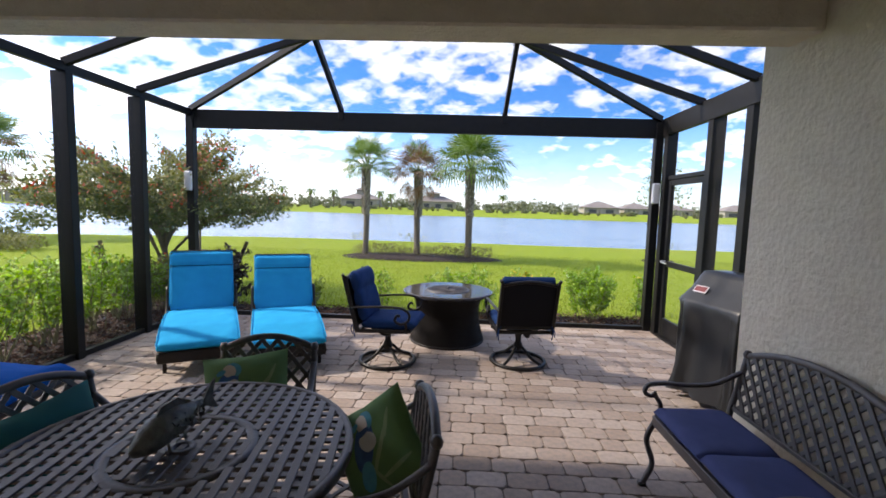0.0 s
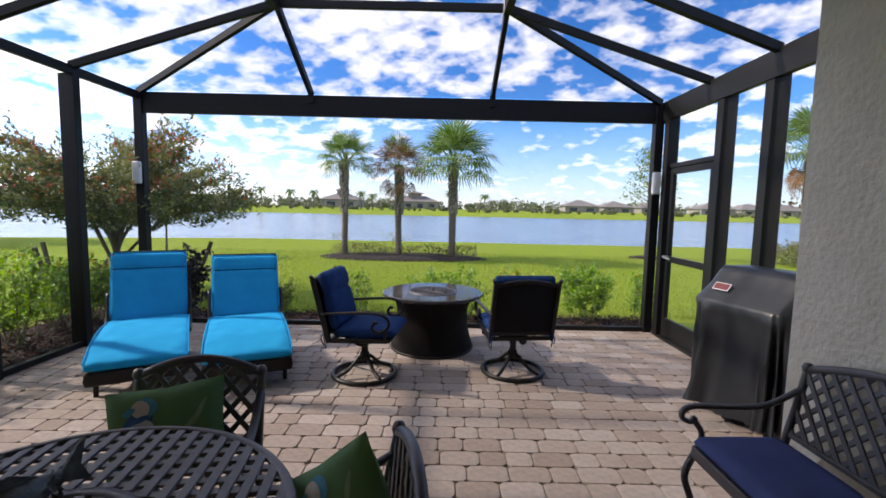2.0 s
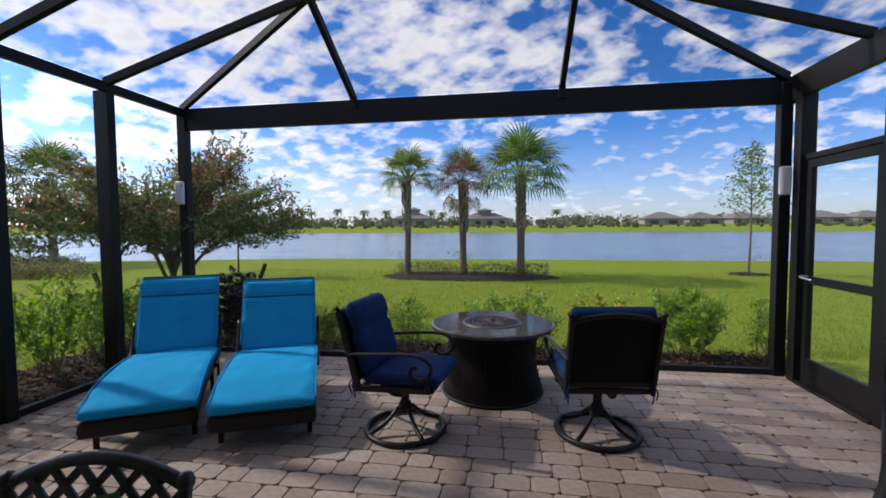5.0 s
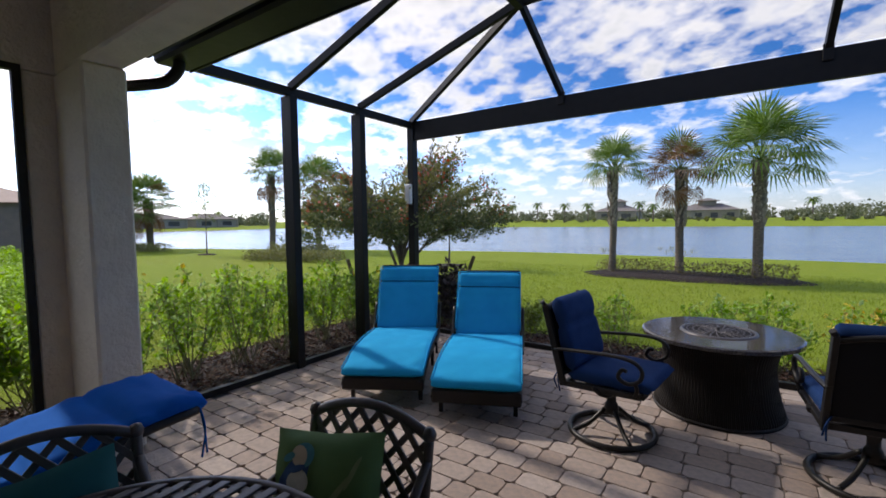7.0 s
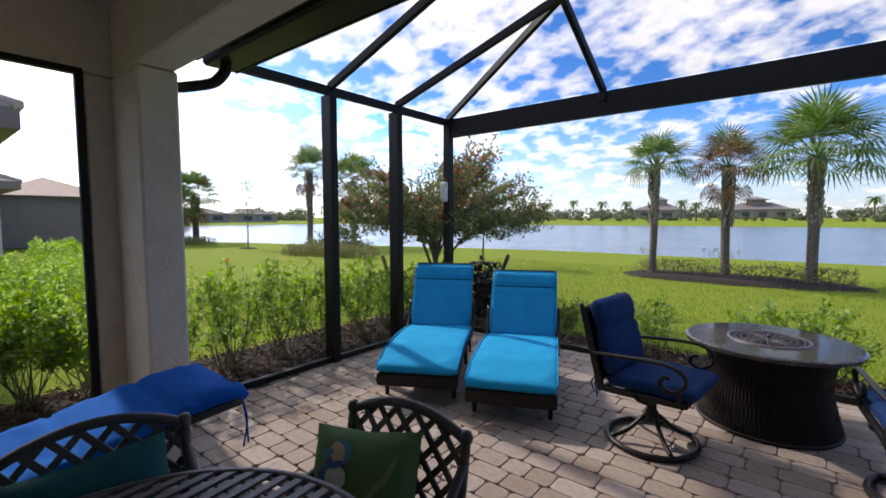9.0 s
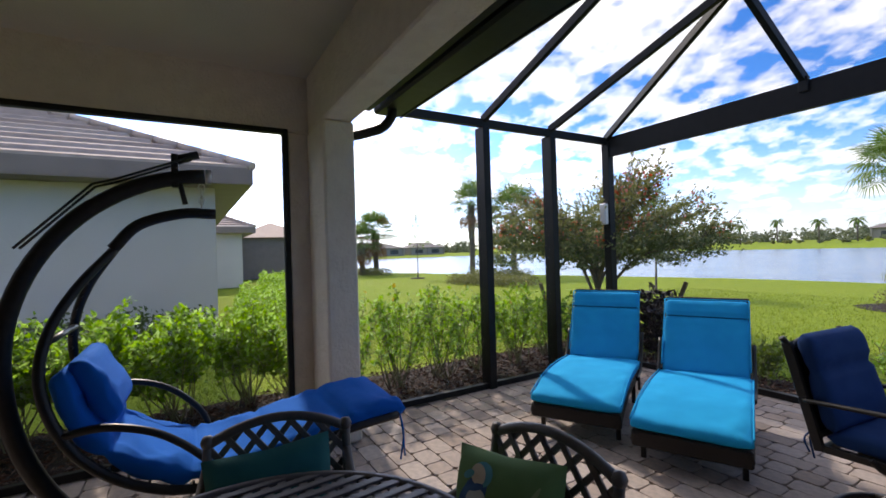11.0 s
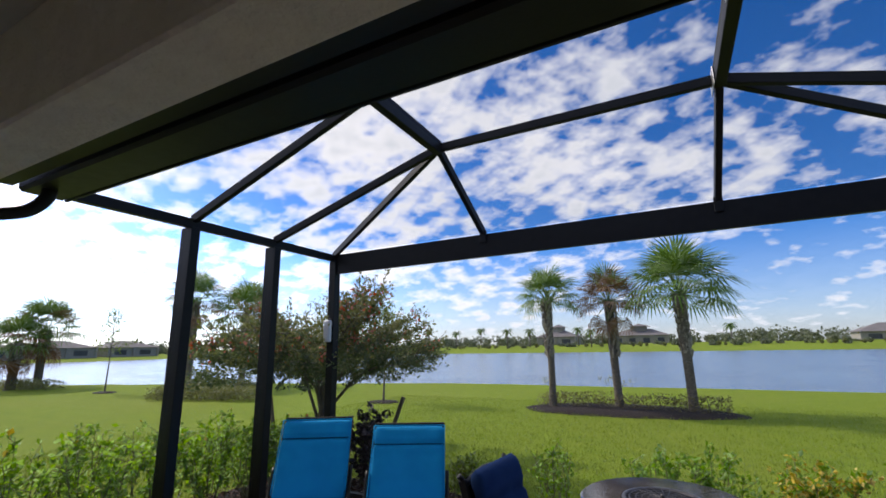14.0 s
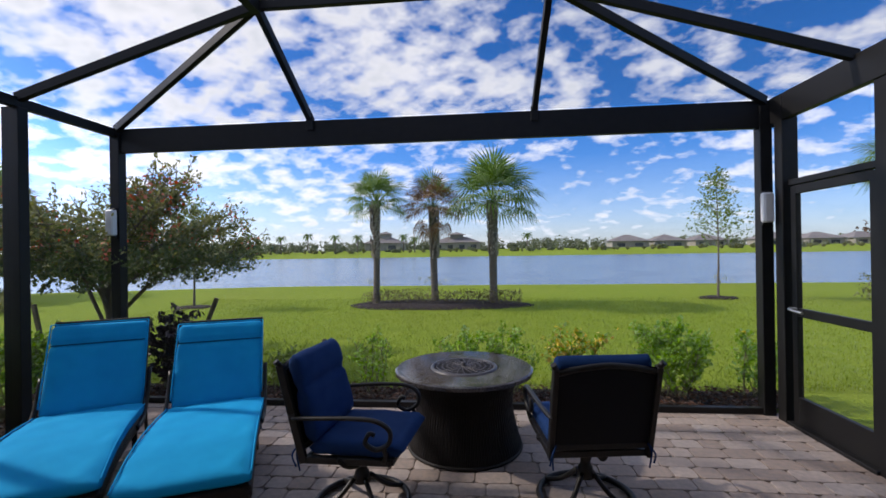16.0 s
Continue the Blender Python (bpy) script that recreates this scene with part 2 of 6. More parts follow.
LAWN = mat("lawn", (0.178, 0.258, 0.022), (0.225, 0.295, 0.030), 0.95, scale=2.6, detail=14, bump=0.05, bscale=34, spec=0.1, stain=0.4, stain_col=(0.24, 0.265, 0.045), stain_scale=0.16)
TURF = mat("turf", (0.25, 0.335, 0.03), (0.20, 0.275, 0.024), 0.8, scale=2, spread=0.3, through_light=0.35, spec=0.2)
CHIP = mat("bark_chip", (0.13, 0.062, 0.038), (0.06, 0.029, 0.018), 0.9, scale=30, spread=0.45)
MULCH = mat("mulch", (0.022, 0.010, 0.006), (0.008, 0.0045, 0.003), 0.95, scale=55, bump=0.03, bscale=70, stain=0.4, stain_col=(0.04, 0.018, 0.010), stain_scale=12)
WATER = mat("lake_water", (0.13, 0.17, 0.22), (0.14, 0.18, 0.23), 0.22, scale=0.2, bump=0.02, bscale=2.2, stretch=(1, 2.2, 1))
BARK = mat("bark", (0.17, 0.14, 0.11), (0.09, 0.075, 0.06), 0.95, scale=14, bump=0.02, bscale=30, stretch=(1, 1, 0.3))
CANE = mat("green_brown_cane", (0.20, 0.21, 0.10), (0.13, 0.12, 0.065), 0.8, scale=20, bump=0.002)
PALMBOOT = mat("palm_leaf_bases", (0.36, 0.32, 0.27), (0.20, 0.17, 0.14), 0.95, scale=20, bump=0.01, bscale=30)
PALMBARK = mat("palm_bark", (0.21, 0.175, 0.145), (0.085, 0.07, 0.058), 0.95, scale=16, bump=0.03, bscale=22, stretch=(1, 1, 2))
STAKE = mat("weathered_timber", (0.17, 0.14, 0.10), (0.11, 0.09, 0.07), 0.9, scale=14, stretch=(1, 1, 0.2), bump=0.003)
LEAF = mat("leaf_green", (0.22, 0.31, 0.04), (0.15, 0.22, 0.03), 0.5, scale=3, spread=0.3, through_light=0.55)
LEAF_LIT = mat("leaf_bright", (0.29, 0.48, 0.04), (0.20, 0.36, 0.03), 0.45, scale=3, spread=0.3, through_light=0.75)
# dark leaf tone with shade put into the colour: lower crown, wall hedge
LEAF_SHADED = mat("leaf_shaded", (0.115, 0.16, 0.055), (0.08, 0.115, 0.042), 0.5, scale=3, spread=0.3, through_light=0.45)
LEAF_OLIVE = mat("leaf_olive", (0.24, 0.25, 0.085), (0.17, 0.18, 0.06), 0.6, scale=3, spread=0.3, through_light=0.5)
LEAF_BROWN = mat("leaf_brown", (0.17, 0.10, 0.05), (0.10, 0.055, 0.03), 0.8, scale=3, spread=0.3, through_light=0.2)
LEAF_DRY = mat("leaf_dry_olive", (0.22, 0.20, 0.08), (0.15, 0.135, 0.055), 0.7, scale=3, spread=0.35, through_light=0.35)
LEAF_RED = mat("leaf_purple", (0.030, 0.014, 0.016), (0.016, 0.012, 0.012), 0.4, scale=3, spread=0.3)
FLOWER_RED = mat("blossom_red", (0.66, 0.15, 0.08), (0.56, 0.11, 0.06), 0.6, spread=0.2, through_light=0.3)
FLOWER_YEL = mat("blossom_yellow", (0.72, 0.52, 0.04), (0.60, 0.44, 0.04), 0.6, spread=0.2, through_light=0.3)
# far leaves paled and greyed: distance haze put into their colour
FAR_HAZED_GREEN = mat("hazed_far_foliage", (0.20, 0.225, 0.125), (0.15, 0.17, 0.10), 0.8, scale=0.3, spread=0.25, through_light=0.3)
FROND = mat("palm_frond", (0.19, 0.30, 0.06), (0.12, 0.21, 0.045), 0.5, scale=4, spread=0.35, through_light=0.45)
FROND_DRY = mat("dry_frond", (0.30, 0.17, 0.085), (0.21, 0.115, 0.06), 0.8, scale=4, spread=0.3, through_light=0.2)
WALLPAINT = mat("neighbour_wall", (0.60, 0.58, 0.545), (0.56, 0.545, 0.51), 0.9, scale=2, bump=0.005, bscale=30, stain=0.2, stain_col=(0.6, 0.59, 0.55))
ROOFTILE = mat("roof_tile", (0.50, 0.39, 0.33), (0.39, 0.31, 0.265), 0.85, scale=6, spread=0.12, bump=0.004)
EAVE = mat("eave_paint", (0.25, 0.20, 0.17), (0.21, 0.17, 0.145), 0.7, scale=3)
FARWALL = mat("far_wall", (0.33, 0.30, 0.26), (0.28, 0.26, 0.23), 0.9, scale=0.4)
FARROOF = mat("far_roof", (0.21, 0.19, 0.18), (0.16, 0.145, 0.14), 0.9, scale=0.5)
FARGLASS = mat("far_glass", (0.03, 0.035, 0.04), (0.05, 0.055, 0.06), 0.15, scale=0.5)


def screen_material(name, cover):
    m = bpy.data.materials.new(name)
    m.use_nodes = True
    nt = m.node_tree
    b = nt.nodes["Principled BSDF"]
    b.inputs["Base Color"].default_value, b.inputs["Roughness"].default_value = (0.10, 0.10, 0.10, 1), 0.7
    tr, mx = nt.nodes.new("ShaderNodeBsdfTransparent"), nt.nodes.new("ShaderNodeMixShader")
    mx.inputs[0].default_value = cover
    nt.links.new(tr.outputs[0], mx.inputs[1]), nt.links.new(b.outputs[0], mx.inputs[2])
    nt.links.new(mx.outputs[0], nt.nodes["Material Output"].inputs["Surface"])
    return m


SCREEN, ROOF_SCREEN = screen_material("insect_screen", 0.10), screen_material("roof_insect_screen", 0.30)

# ---------- mesh helpers ----------
rng = np.random.default_rng(7)


class Geo:
    """Collects vertices and faces of one mesh."""

    def __init__(self):
        self.v, self.f, self.s = [], [], []

    def add(self, verts, faces, smooth=False, m=None):
        n = len(self.v)
        self.v += [tuple(m @ Vector(p)) for p in verts] if m is not None else [tuple(p) for p in verts]
        self.f += [tuple(i + n for i in f) for f in faces]
        self.s += [smooth] * len(faces)
        return self

    def box(self, c, size, bevel=0.004, m=None):
        """Box with chamfered edges."""
        h = [s / 2 for s in size]
        bv = min(bevel, *[x * 0.45 for x in h])
        corners = [(a, b, d) for a in (-1, 1) for b in (-1, 1) for d in (-1, 1)]
        verts, idx = [], {}
        for k in corners:
            for ax in range(3):
                idx[k, ax] = len(verts)
                verts.append([c[i] + k[i] * (h[i] if i == ax else h[i] - bv) for i in range(3)])
        faces = []
        for ax in range(3):
            b, d = [i for i in range(3) if i != ax]
            for s in (-1, 1):
                quad = []
                for p, q in ((-1, -1), (1, -1), (1, 1), (-1, 1)):
                    k = [0, 0, 0]
                    k[ax], k[b], k[d] = s, p, q
                    quad.append(idx[tuple(k), ax])
                faces.append(quad)
            for p in (-1, 1):
                for q in (-1, 1):
                    k1, k2 = [0, 0, 0], [0, 0, 0]
                    k1[ax], k2[ax] = -1, 1
                    k1[b] = k2[b] = p
                    k1[d] = k2[d] = q
                    k1, k2 = tuple(k1), tuple(k2)
                    faces.append([idx[k1, b], idx[k1, d], idx[k2, d], idx[k2, b]])
        for k in corners:
            faces.append([idx[k, 0], idx[k, 1], idx[k, 2]])
        out = []
        for f in faces:
            p = [Vector(verts[i]) for i in f]
            nrm = (p[1] - p[0]).cross(p[2] - p[0])
            out.append(f if nrm.dot(sum(p, Vector()) / len(p) - Vector(c)) > 0 else f[::-1])
        return self.add(verts, out, False, m)

    def bar(self, a, b, w, t, up=(0, 0, 1), bevel=0.003):
        """Rectangular bar from a to b; w across, t along up."""
        a, b, up = Vector(a), Vector(b), Vector(up)
        d = (b - a).normalized()
        x = d.cross(up).normalized()
        z = x.cross(d)
        m = Matrix((x, d, z)).transposed().to_4x4()
        m.translation = (a + b) / 2
        return self.box((0, 0, 0), (w, (b - a).length, t), bevel, m)

    def tube(self, pts, r, n=8, cap=True, flat=1.0):
        """Round tube along points; r a radius or one for each point; flat squeezes it along its second axis."""
        pts = [Vector(p) for p in pts]
        rs = r if isinstance(r, (list, tuple)) else [r] * len(pts)
        t0 = (pts[1] - pts[0]).normalized()
        side = t0.cross(Vector((0, 0, 1)))
        side = side.normalized() if side.length > 0.05 else Vector((1, 0, 0))
        verts, faces = [], []
        for i, p in enumerate(pts):
            t = (pts[min(i + 1, len(pts) - 1)] - pts[max(i - 1, 0)]).normalized()
            side = (side - t * side.dot(t)).normalized()
            up = t.cross(side)
            for k in range(n):
                a = 2 * math.pi * k / n
                verts.append(p + side * (math.cos(a) * rs[i]) + up * (math.sin(a) * rs[i] * flat))
        for i in range(len(pts) - 1):
            for k in range(n):
                faces.append((i * n + k, i * n + (k + 1) % n, (i + 1) * n + (k + 1) % n, (i + 1) * n + k))
        self.add(verts, faces, True)
        if cap:
            m = len(self.v) - len(verts)
            self.f += [tuple(m + k for k in reversed(range(n))), tuple(m + (len(pts) - 1) * n + k for k in range(n))]
            self.s += [False, False]
        return self

    def lathe(self, prof, n=32, c=(0, 0, 0), smooth=True):
        """Turns (radius, height) pairs round the z axis."""
        verts, faces = [], []
        for r, z in prof:
            for k in range(n):
                a = 2 * math.pi * k / n
                verts.append((c[0] + r * math.cos(a), c[1] + r * math.sin(a), c[2] + z))
        for i in range(len(prof) - 1):
            for k in range(n):
                faces.append((i * n + k, i * n + (k + 1) % n, (i + 1) * n + (k + 1) % n, (i + 1) * n + k))
        return self.add(verts, faces, smooth)

    def pad(self, path, width, thick, seed=0, nx=14, wrinkle=0.006, power=7.0, seams=(), taper=0.0):
        """Stuffed pad: a rounded section swept along (y, z) points; x runs across. seams: shares of the length where it is stitched in."""
        pts = [Vector((0, y, z)) for y, z in path]
        ring, verts, faces = 2 * nx, [], []
        L = [0.0]
        for a, b in zip(pts, pts[1:]):
            L.append(L[-1] + (b - a).length)
        for i, p in enumerate(pts):
            t = (pts[min(i + 1, len(pts) - 1)] - pts[max(i - 1, 0)]).normalized()
            nrm = Vector((0, -t.z, t.y))
            u = L[i] / L[-1]
            e = min(u, 1 - u) * L[-1] / (thick * 0.7)
            full = (1 - (1 - min(1, e)) ** 2.2) ** 0.5 if e < 1 else 1.0
            for sm in seams:
                full *= 1 - 0.5 * math.exp(-((u - sm) * L[-1] / 0.018) ** 2)
            w = width * (1 - taper * (1 - u)) * (0.94 + 0.06 * full)
            for k in range(ring):
                a = 2 * math.pi * (k + 0.5) / ring
                ca, sa = math.cos(a), math.sin(a)
                x = math.copysign(abs(ca) ** (2 / power), ca) * w / 2
                h = math.copysign(abs(sa) ** (2 / 3.8), sa) * thick / 2 * max(full, 0.06)
                q = p + Vector((x, 0, 0)) + nrm * h
                d = noise.noise(Vector((q.x * 7, q.y * 7 + seed * 9.1, q.z * 7))) + 0.5 * noise.noise(Vector((q.x * 19, q.y * 19 + seed * 3.3, q.z * 15)))
                verts.append(q + nrm * d * wrinkle * (0.3 + full) + Vector((d * wrinkle * 0.6, 0, 0)))
        for i in range(len(pts) - 1):
            for k in range(ring):
                faces.append((i * ring + k, i * ring + (k + 1) % ring, (i + 1) * ring + (k + 1) % ring, (i + 1) * ring + k))
        faces += [tuple(reversed(range(ring))), tuple((len(pts) - 1) * ring + k for k in range(ring))]
        return self.add(verts, [f[::-1] for f in faces], True)

    def leaves(self, centres, size, flat=0.0, jitter=0.35, long=1.9, dirs=None):
        """One folded leaf of two faces at each centre."""
        c = np.asarray(centres, float)
        n = len(c)
        d = rng.normal(size=(n, 3)) if dirs is None else dirs + rng.normal(size=(n, 3)) * jitter
        d[:, 2] *= 1 - flat
        d /= np.linalg.norm(d, axis=1)[:, None] + 1e-9
        o = rng.normal(size=(n, 3))
        s = np.cross(d, o)
        s /= np.linalg.norm(s, axis=1)[:, None] + 1e-9
        k = np.cross(s, d)
        ln = (size * rng.uniform(0.6, 1.3, n))[:, None]
        wd = ln / long
        a, b = c - d * ln / 2, c + d * ln / 2
        l = c + s * wd / 2 + k * wd * 0.2
        r = c - s * wd / 2 + k * wd * 0.2
        base = len(self.v)
        self.v += [tuple(p) for p in np.stack([a, l, b, r], 1).reshape(-1, 3)]
        for i in range(n):
            j = base + 4 * i
            self.f += [(j, j + 2, j + 1), (j, j + 3, j + 2)]
        self.s += [False] * (2 * n)
        return self

    def mesh(self, name):
        me = bpy.data.meshes.new(name)
        me.from_pydata(self.v, [], self.f)
        me.polygons.foreach_set("use_smooth", self.s)
        me.update()
        return me


def part(name, geo, material, parent, label="", kind=""):
    ob = new(name, geo.mesh(name))
    ob.data.materials.append(material)
    ob.parent = parent
    return tagged(ob, label, kind=kind)


def thing(name, label, category, m=None, group="", kind=""):
    ob = new(name)
    ob.empty_display_size = 0.1
    ob.matrix_world = m if m is not None else Matrix()
    return tagged(ob, label, category, group, kind)


def solid(name, geo, material, label="", category="", kind="structure", group="", m=None):
    ob = new(name, geo.mesh(name))
    ob.data.materials.append(material)
    if m is not None:
        ob.matrix_world = m
    return tagged(ob, label, category, group, kind)


def curve(pts, n=6):
    """Smooth curve through points."""
    p = [Vector(q) for q in pts]
    p = [p[0] * 2 - p[1], *p, p[-1] * 2 - p[-2]]
    out = []
    for i in range(1, len(p) - 2):
        for k in range(n):
            t = k / n
            a, b, c, d = p[i - 1:i + 3]
            out.append(0.5 * (2 * b + (c - a) * t + (2 * a - 5 * b + 4 * c - d) * t * t + (3 * b - a - 3 * c + d) * t ** 3))
    return out + [p[-2]]

# ---------- ground, lake, far shore ----------
def near_edge(x):
    return 21.6 if x > -9 else 21.6 - (-9 - x) * 0.30


def smooth(t):
    t = min(1.0, max(0.0, t))
    return t * t * (3 - 2 * t)


def ground_z(x, y):
    e = near_edge(x)
    inside = min(y - e, 116 - y, 150 - x, x + 130)
    z = -0.02 - 0.9 * smooth((inside + 1.6) / 5.0)
    if y > 112:
        z += 1.5 * smooth((y - 116) / 30)
    if x < -126:
        z += 0.8 * smooth((-130 - x) / 30)
    d = max(0.0, max(-3.05 - x, x - 3.45, y - 5.7))
    return z - 0.05 if d <= 0 else z + 0.02 * noise.noise(Vector((x * 0.25, y * 0.25, 0)))


xs = sorted(set([-3000, -1200, -500, -250, -180, -150] + list(np.arange(-140, -30, 5)) + list(np.arange(-30, 30, 0.75)) + list(np.arange(30, 170, 6)) + [200, 300, 600, 1200, 3000]))
ys = sorted(set([-3000, -800, -200, -60, -30] + list(np.arange(-15, 16, 1.0)) + list(np.arange(16, 27, 0.4)) + list(np.arange(28, 108, 6)) + list(np.arange(108, 150, 2.5)) + [170, 220, 320, 600, 1200, 3000]))
g = Geo()
nxs = len(xs)
g.add([(x, y, ground_z(x, y)) for y in ys for x in xs],
      [(j * nxs + i, j * nxs + i + 1, (j + 1) * nxs + i + 1, (j + 1) * nxs + i) for j in range(len(ys) - 1) for i in range(nxs - 1)], True)
solid("ground", g, LAWN, "wide mown green lawn running down to the lake", "lawn")
g = Geo().add([(-131, -120, -0.36), (151, -120, -0.36), (151, 118, -0.36), (-131, 118, -0.36)], [(0, 1, 2, 3)])
solid("water", g, WATER, "calm blue lake reflecting the bright sky", "lake")


def bed(name, pts, label, z=0.012, h=0.06):
    """Mulch bed with a heaped, ragged edge round a closed outline."""
    c = [sum(p[i] for p in pts) / len(pts) for i in (0, 1)]
    ring = [Vector((p[0], p[1], 0)) for p in curve([(*p, 0) for p in pts] + [(*pts[0], 0)], 8)]
    verts, faces, n = [(c[0], c[1], z + h)], [], len(ring)
    for k, s in enumerate((0.35, 0.7, 0.9, 1.0)):
        for p in ring:
            q = Vector((c[0] + (p.x - c[0]) * s, c[1] + (p.y - c[1]) * s, 0))
            w = noise.noise(Vector((q.x * 3, q.y * 3, 2)))
            q.x += w * 0.06
            q.y += w * 0.06
            verts.append((q.x, q.y, z + h * (1 - s ** 4) + 0.012 * w - (0.03 if s == 1 else 0)))
    for i in range(n):
        faces.append((0, 1 + i, 1 + (i + 1) % n))
        for k in range(3):
            a, b = 1 + k * n, 1 + (k + 1) * n
            faces.append((a + i, b + i, b + (i + 1) % n, a + (i + 1) % n))
    return solid(name, Geo().add(verts, faces, True), MULCH, label, "mulch bed")


bed("mulch_island", [(-3.1, 13.5), (-2.4, 12.7), (-0.6, 12.5), (1.2, 12.75), (2.1, 13.4), (1.3, 14.3), (-0.8, 14.7), (-2.6, 14.3)], "brown mulch island under three palms on the lawn")
g = Geo()
for x0, y0, x1, y1 in ((-4.25, -2.4, -3.06, 6.3), (-3.06, 5.66, 3.75, 6.3)):
    nx_, ny_ = int((x1 - x0) / 0.12), int((y1 - y0) / 0.12)
    v = []
    for j in range(ny_ + 1):
        for i in range(nx_ + 1):
            x, y = x0 + (x1 - x0) * i / nx_, y0 + (y1 - y0) * j / ny_
            edge = (i in (0, nx_) and x0 + 0.2 < -4) * (i == 0) + (j == ny_)
            v.append((x - edge * 0.08 * noise.noise(Vector((x * 4, y * 4, 0))), y + edge * 0.12 * noise.noise(Vector((x * 3, y * 3, 1))),
                      -0.005 + 0.03 * noise.noise(Vector((x * 6, y * 6, 0))) + 0.015 * noise.noise(Vector((x * 17, y * 17, 0))) - 0.05 * edge + 0.02))
    w = nx_ + 1
    g.add(v, [(j * w + i, j * w + i + 1, (j + 1) * w + i + 1, (j + 1) * w + i) for j in range(ny_) for i in range(nx_)], False)
solid("mulch_border", g, MULCH, "reddish brown wood mulch border round the patio cage", "mulch bed")
g = Geo()
cc = np.stack([rng.uniform(-4.2, -3.1, 9000), rng.uniform(-1.5, 6.2, 9000), rng.uniform(0.012, 0.045, 9000)], 1)
cc = np.concatenate([cc, np.stack([rng.uniform(-3, 3.7, 5000), rng.uniform(5.7, 6.25, 5000), rng.uniform(0.012, 0.045, 5000)], 1)])
g.leaves(cc, 0.05, flat=0.75, long=2.8)
solid("mulch_chips", g, CHIP, "loose shredded bark chips on the mulch border", "mulch", "stuff")

# ---------- house shell ----------
g = Geo().box((2.54, 0.16, 1.5), (0.30, 4.32, 3.06), 0.02)
solid("wall_east", g, STUCCO, "beige rough stucco wall of the house beside the bench", "wall")
g = Geo().box((4.69, 2.17, 1.5), (4.0, 0.30, 3.0), 0.01)
solid("wall_front_east", g, STUCCO, "beige stucco house wall beyond the patio corner", "wall")
# added wall, never in view: closes the lanai and holds back bounced light
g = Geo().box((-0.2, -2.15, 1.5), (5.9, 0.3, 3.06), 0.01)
solid("wall_south", g, BACKWALL, "plain tan wall added unseen behind the camera to close the lanai", "wall")
g = Geo().box((-0.305, 1.985, 2.73), (5.39, 0.23, 0.552), 0.012)
solid("beam_front", g, STUCCO, "beige stucco beam along the lanai's open front", "beam")
g = Geo().box((-2.765, 1.985, 1.226), (0.50, 0.24, 2.452), 0.015)
g.box((-3.07, 1.91, 1.226), (0.12, 0.40, 2.452), 0.01)
solid("column_corner", g, STUCCO, "square beige stucco corner column of the lanai", "column")
g = Geo().box((-3.07, 0.04, 2.735), (0.14, 4.12, 0.56), 0.01)
solid("wall_header_west", g, STUCCO, "beige stucco header above the side screen opening", "wall")
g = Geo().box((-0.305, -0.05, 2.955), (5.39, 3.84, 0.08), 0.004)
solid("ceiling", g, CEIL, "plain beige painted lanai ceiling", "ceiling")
g = Geo().box((0.3, 0.2, 3.08), (7.4, 4.6, 0.14), 0.01)
solid("roof_deck", g, FASCIA, "dark roof deck closing the lanai above", "roof")
g = Geo().box((0.17, 2.27, 2.735), (6.35, 0.33, 0.03), 0.003)
solid("soffit", g, FASCIA, "dark brown soffit under the roof overhang", "soffit")

gutter = thing("gutter", "dark bronze box gutter along the roof edge with a downspout", "gutter", Matrix.Translation((0, 2.45, 2.68)))
part("trough", Geo().box((0.17, 0.13, 0.13), (6.3, 0.26, 0.25), 0.02), BRONZE, gutter)
part("lip", Geo().box((0.17, 0.275, 0.235), (6.3, 0.03, 0.03), 0.004), BRONZE, gutter)
part("drip_edge", Geo().box((0.17, 0.27, 0.02), (6.3, 0.02, 0.03), 0.004), BRONZE, gutter)
g = Geo().tube(curve([(-2.78, 0.10, 0.02), (-2.79, 0.09, -0.06), (-2.84, 0.02, -0.15), (-2.95, -0.12, -0.19), (-3.08, -0.20, -0.20), (-3.17, -0.22, -0.27), (-3.18, -0.22, -0.5), (-3.18, -0.22, -1.5), (-3.18, -0.22, -2.66)], 5), 0.042, 12)
part("downspout", g, BRONZE, gutter, "dark bronze bent downspout")

# ---------- screen cage ----------
EAVE_Z, XL, XR, YF, RZ = 2.80, -3.0, 3.31, 5.6, 3.48
AL, AR = (-1.03, 4.75, RZ), (1.27, 4.75, RZ)
cage = thing("screen_enclosure", "dark bronze aluminium pool cage with insect screens over the patio", "screen enclosure", Matrix.Translation((0, 4, 0)), kind="structure")
OFF = Vector((0, -4, 0))


def o(p):
    return Vector(p) + OFF


def cage_bar(name, a, b, w, t, up=(0, 0, 1)):
    part(name, Geo().bar(o(a), o(b), w, t, up), BRONZE, cage)


for y in (4.62, 3.68):
    cage_bar("post", (XL - 0.02, y, 0), (XL - 0.02, y, EAVE_Z - 0.08), 0.15, 0.085, (0, 1, 0))
cage_bar("post", (XL, YF, 0), (XL, YF, EAVE_Z - 0.05), 0.10, 0.10, (0, 1, 0))
cage_bar("post", (XR - 0.06, YF, 0), (XR - 0.06, YF, EAVE_Z - 0.05), 0.10, 0.10, (0, 1, 0))
cage_bar("door_post", (XR + 0.03, 5.44, 0), (XR + 0.03, 5.44, EAVE_Z - 0.02), 0.13, 0.10, (0, 1, 0))
for y in (4.47, 3.84):
    cage_bar("post", (XR + 0.05, y, 0), (XR + 0.05, y, EAVE_Z - 0.04), 0.14, 0.10, (0, 1, 0))
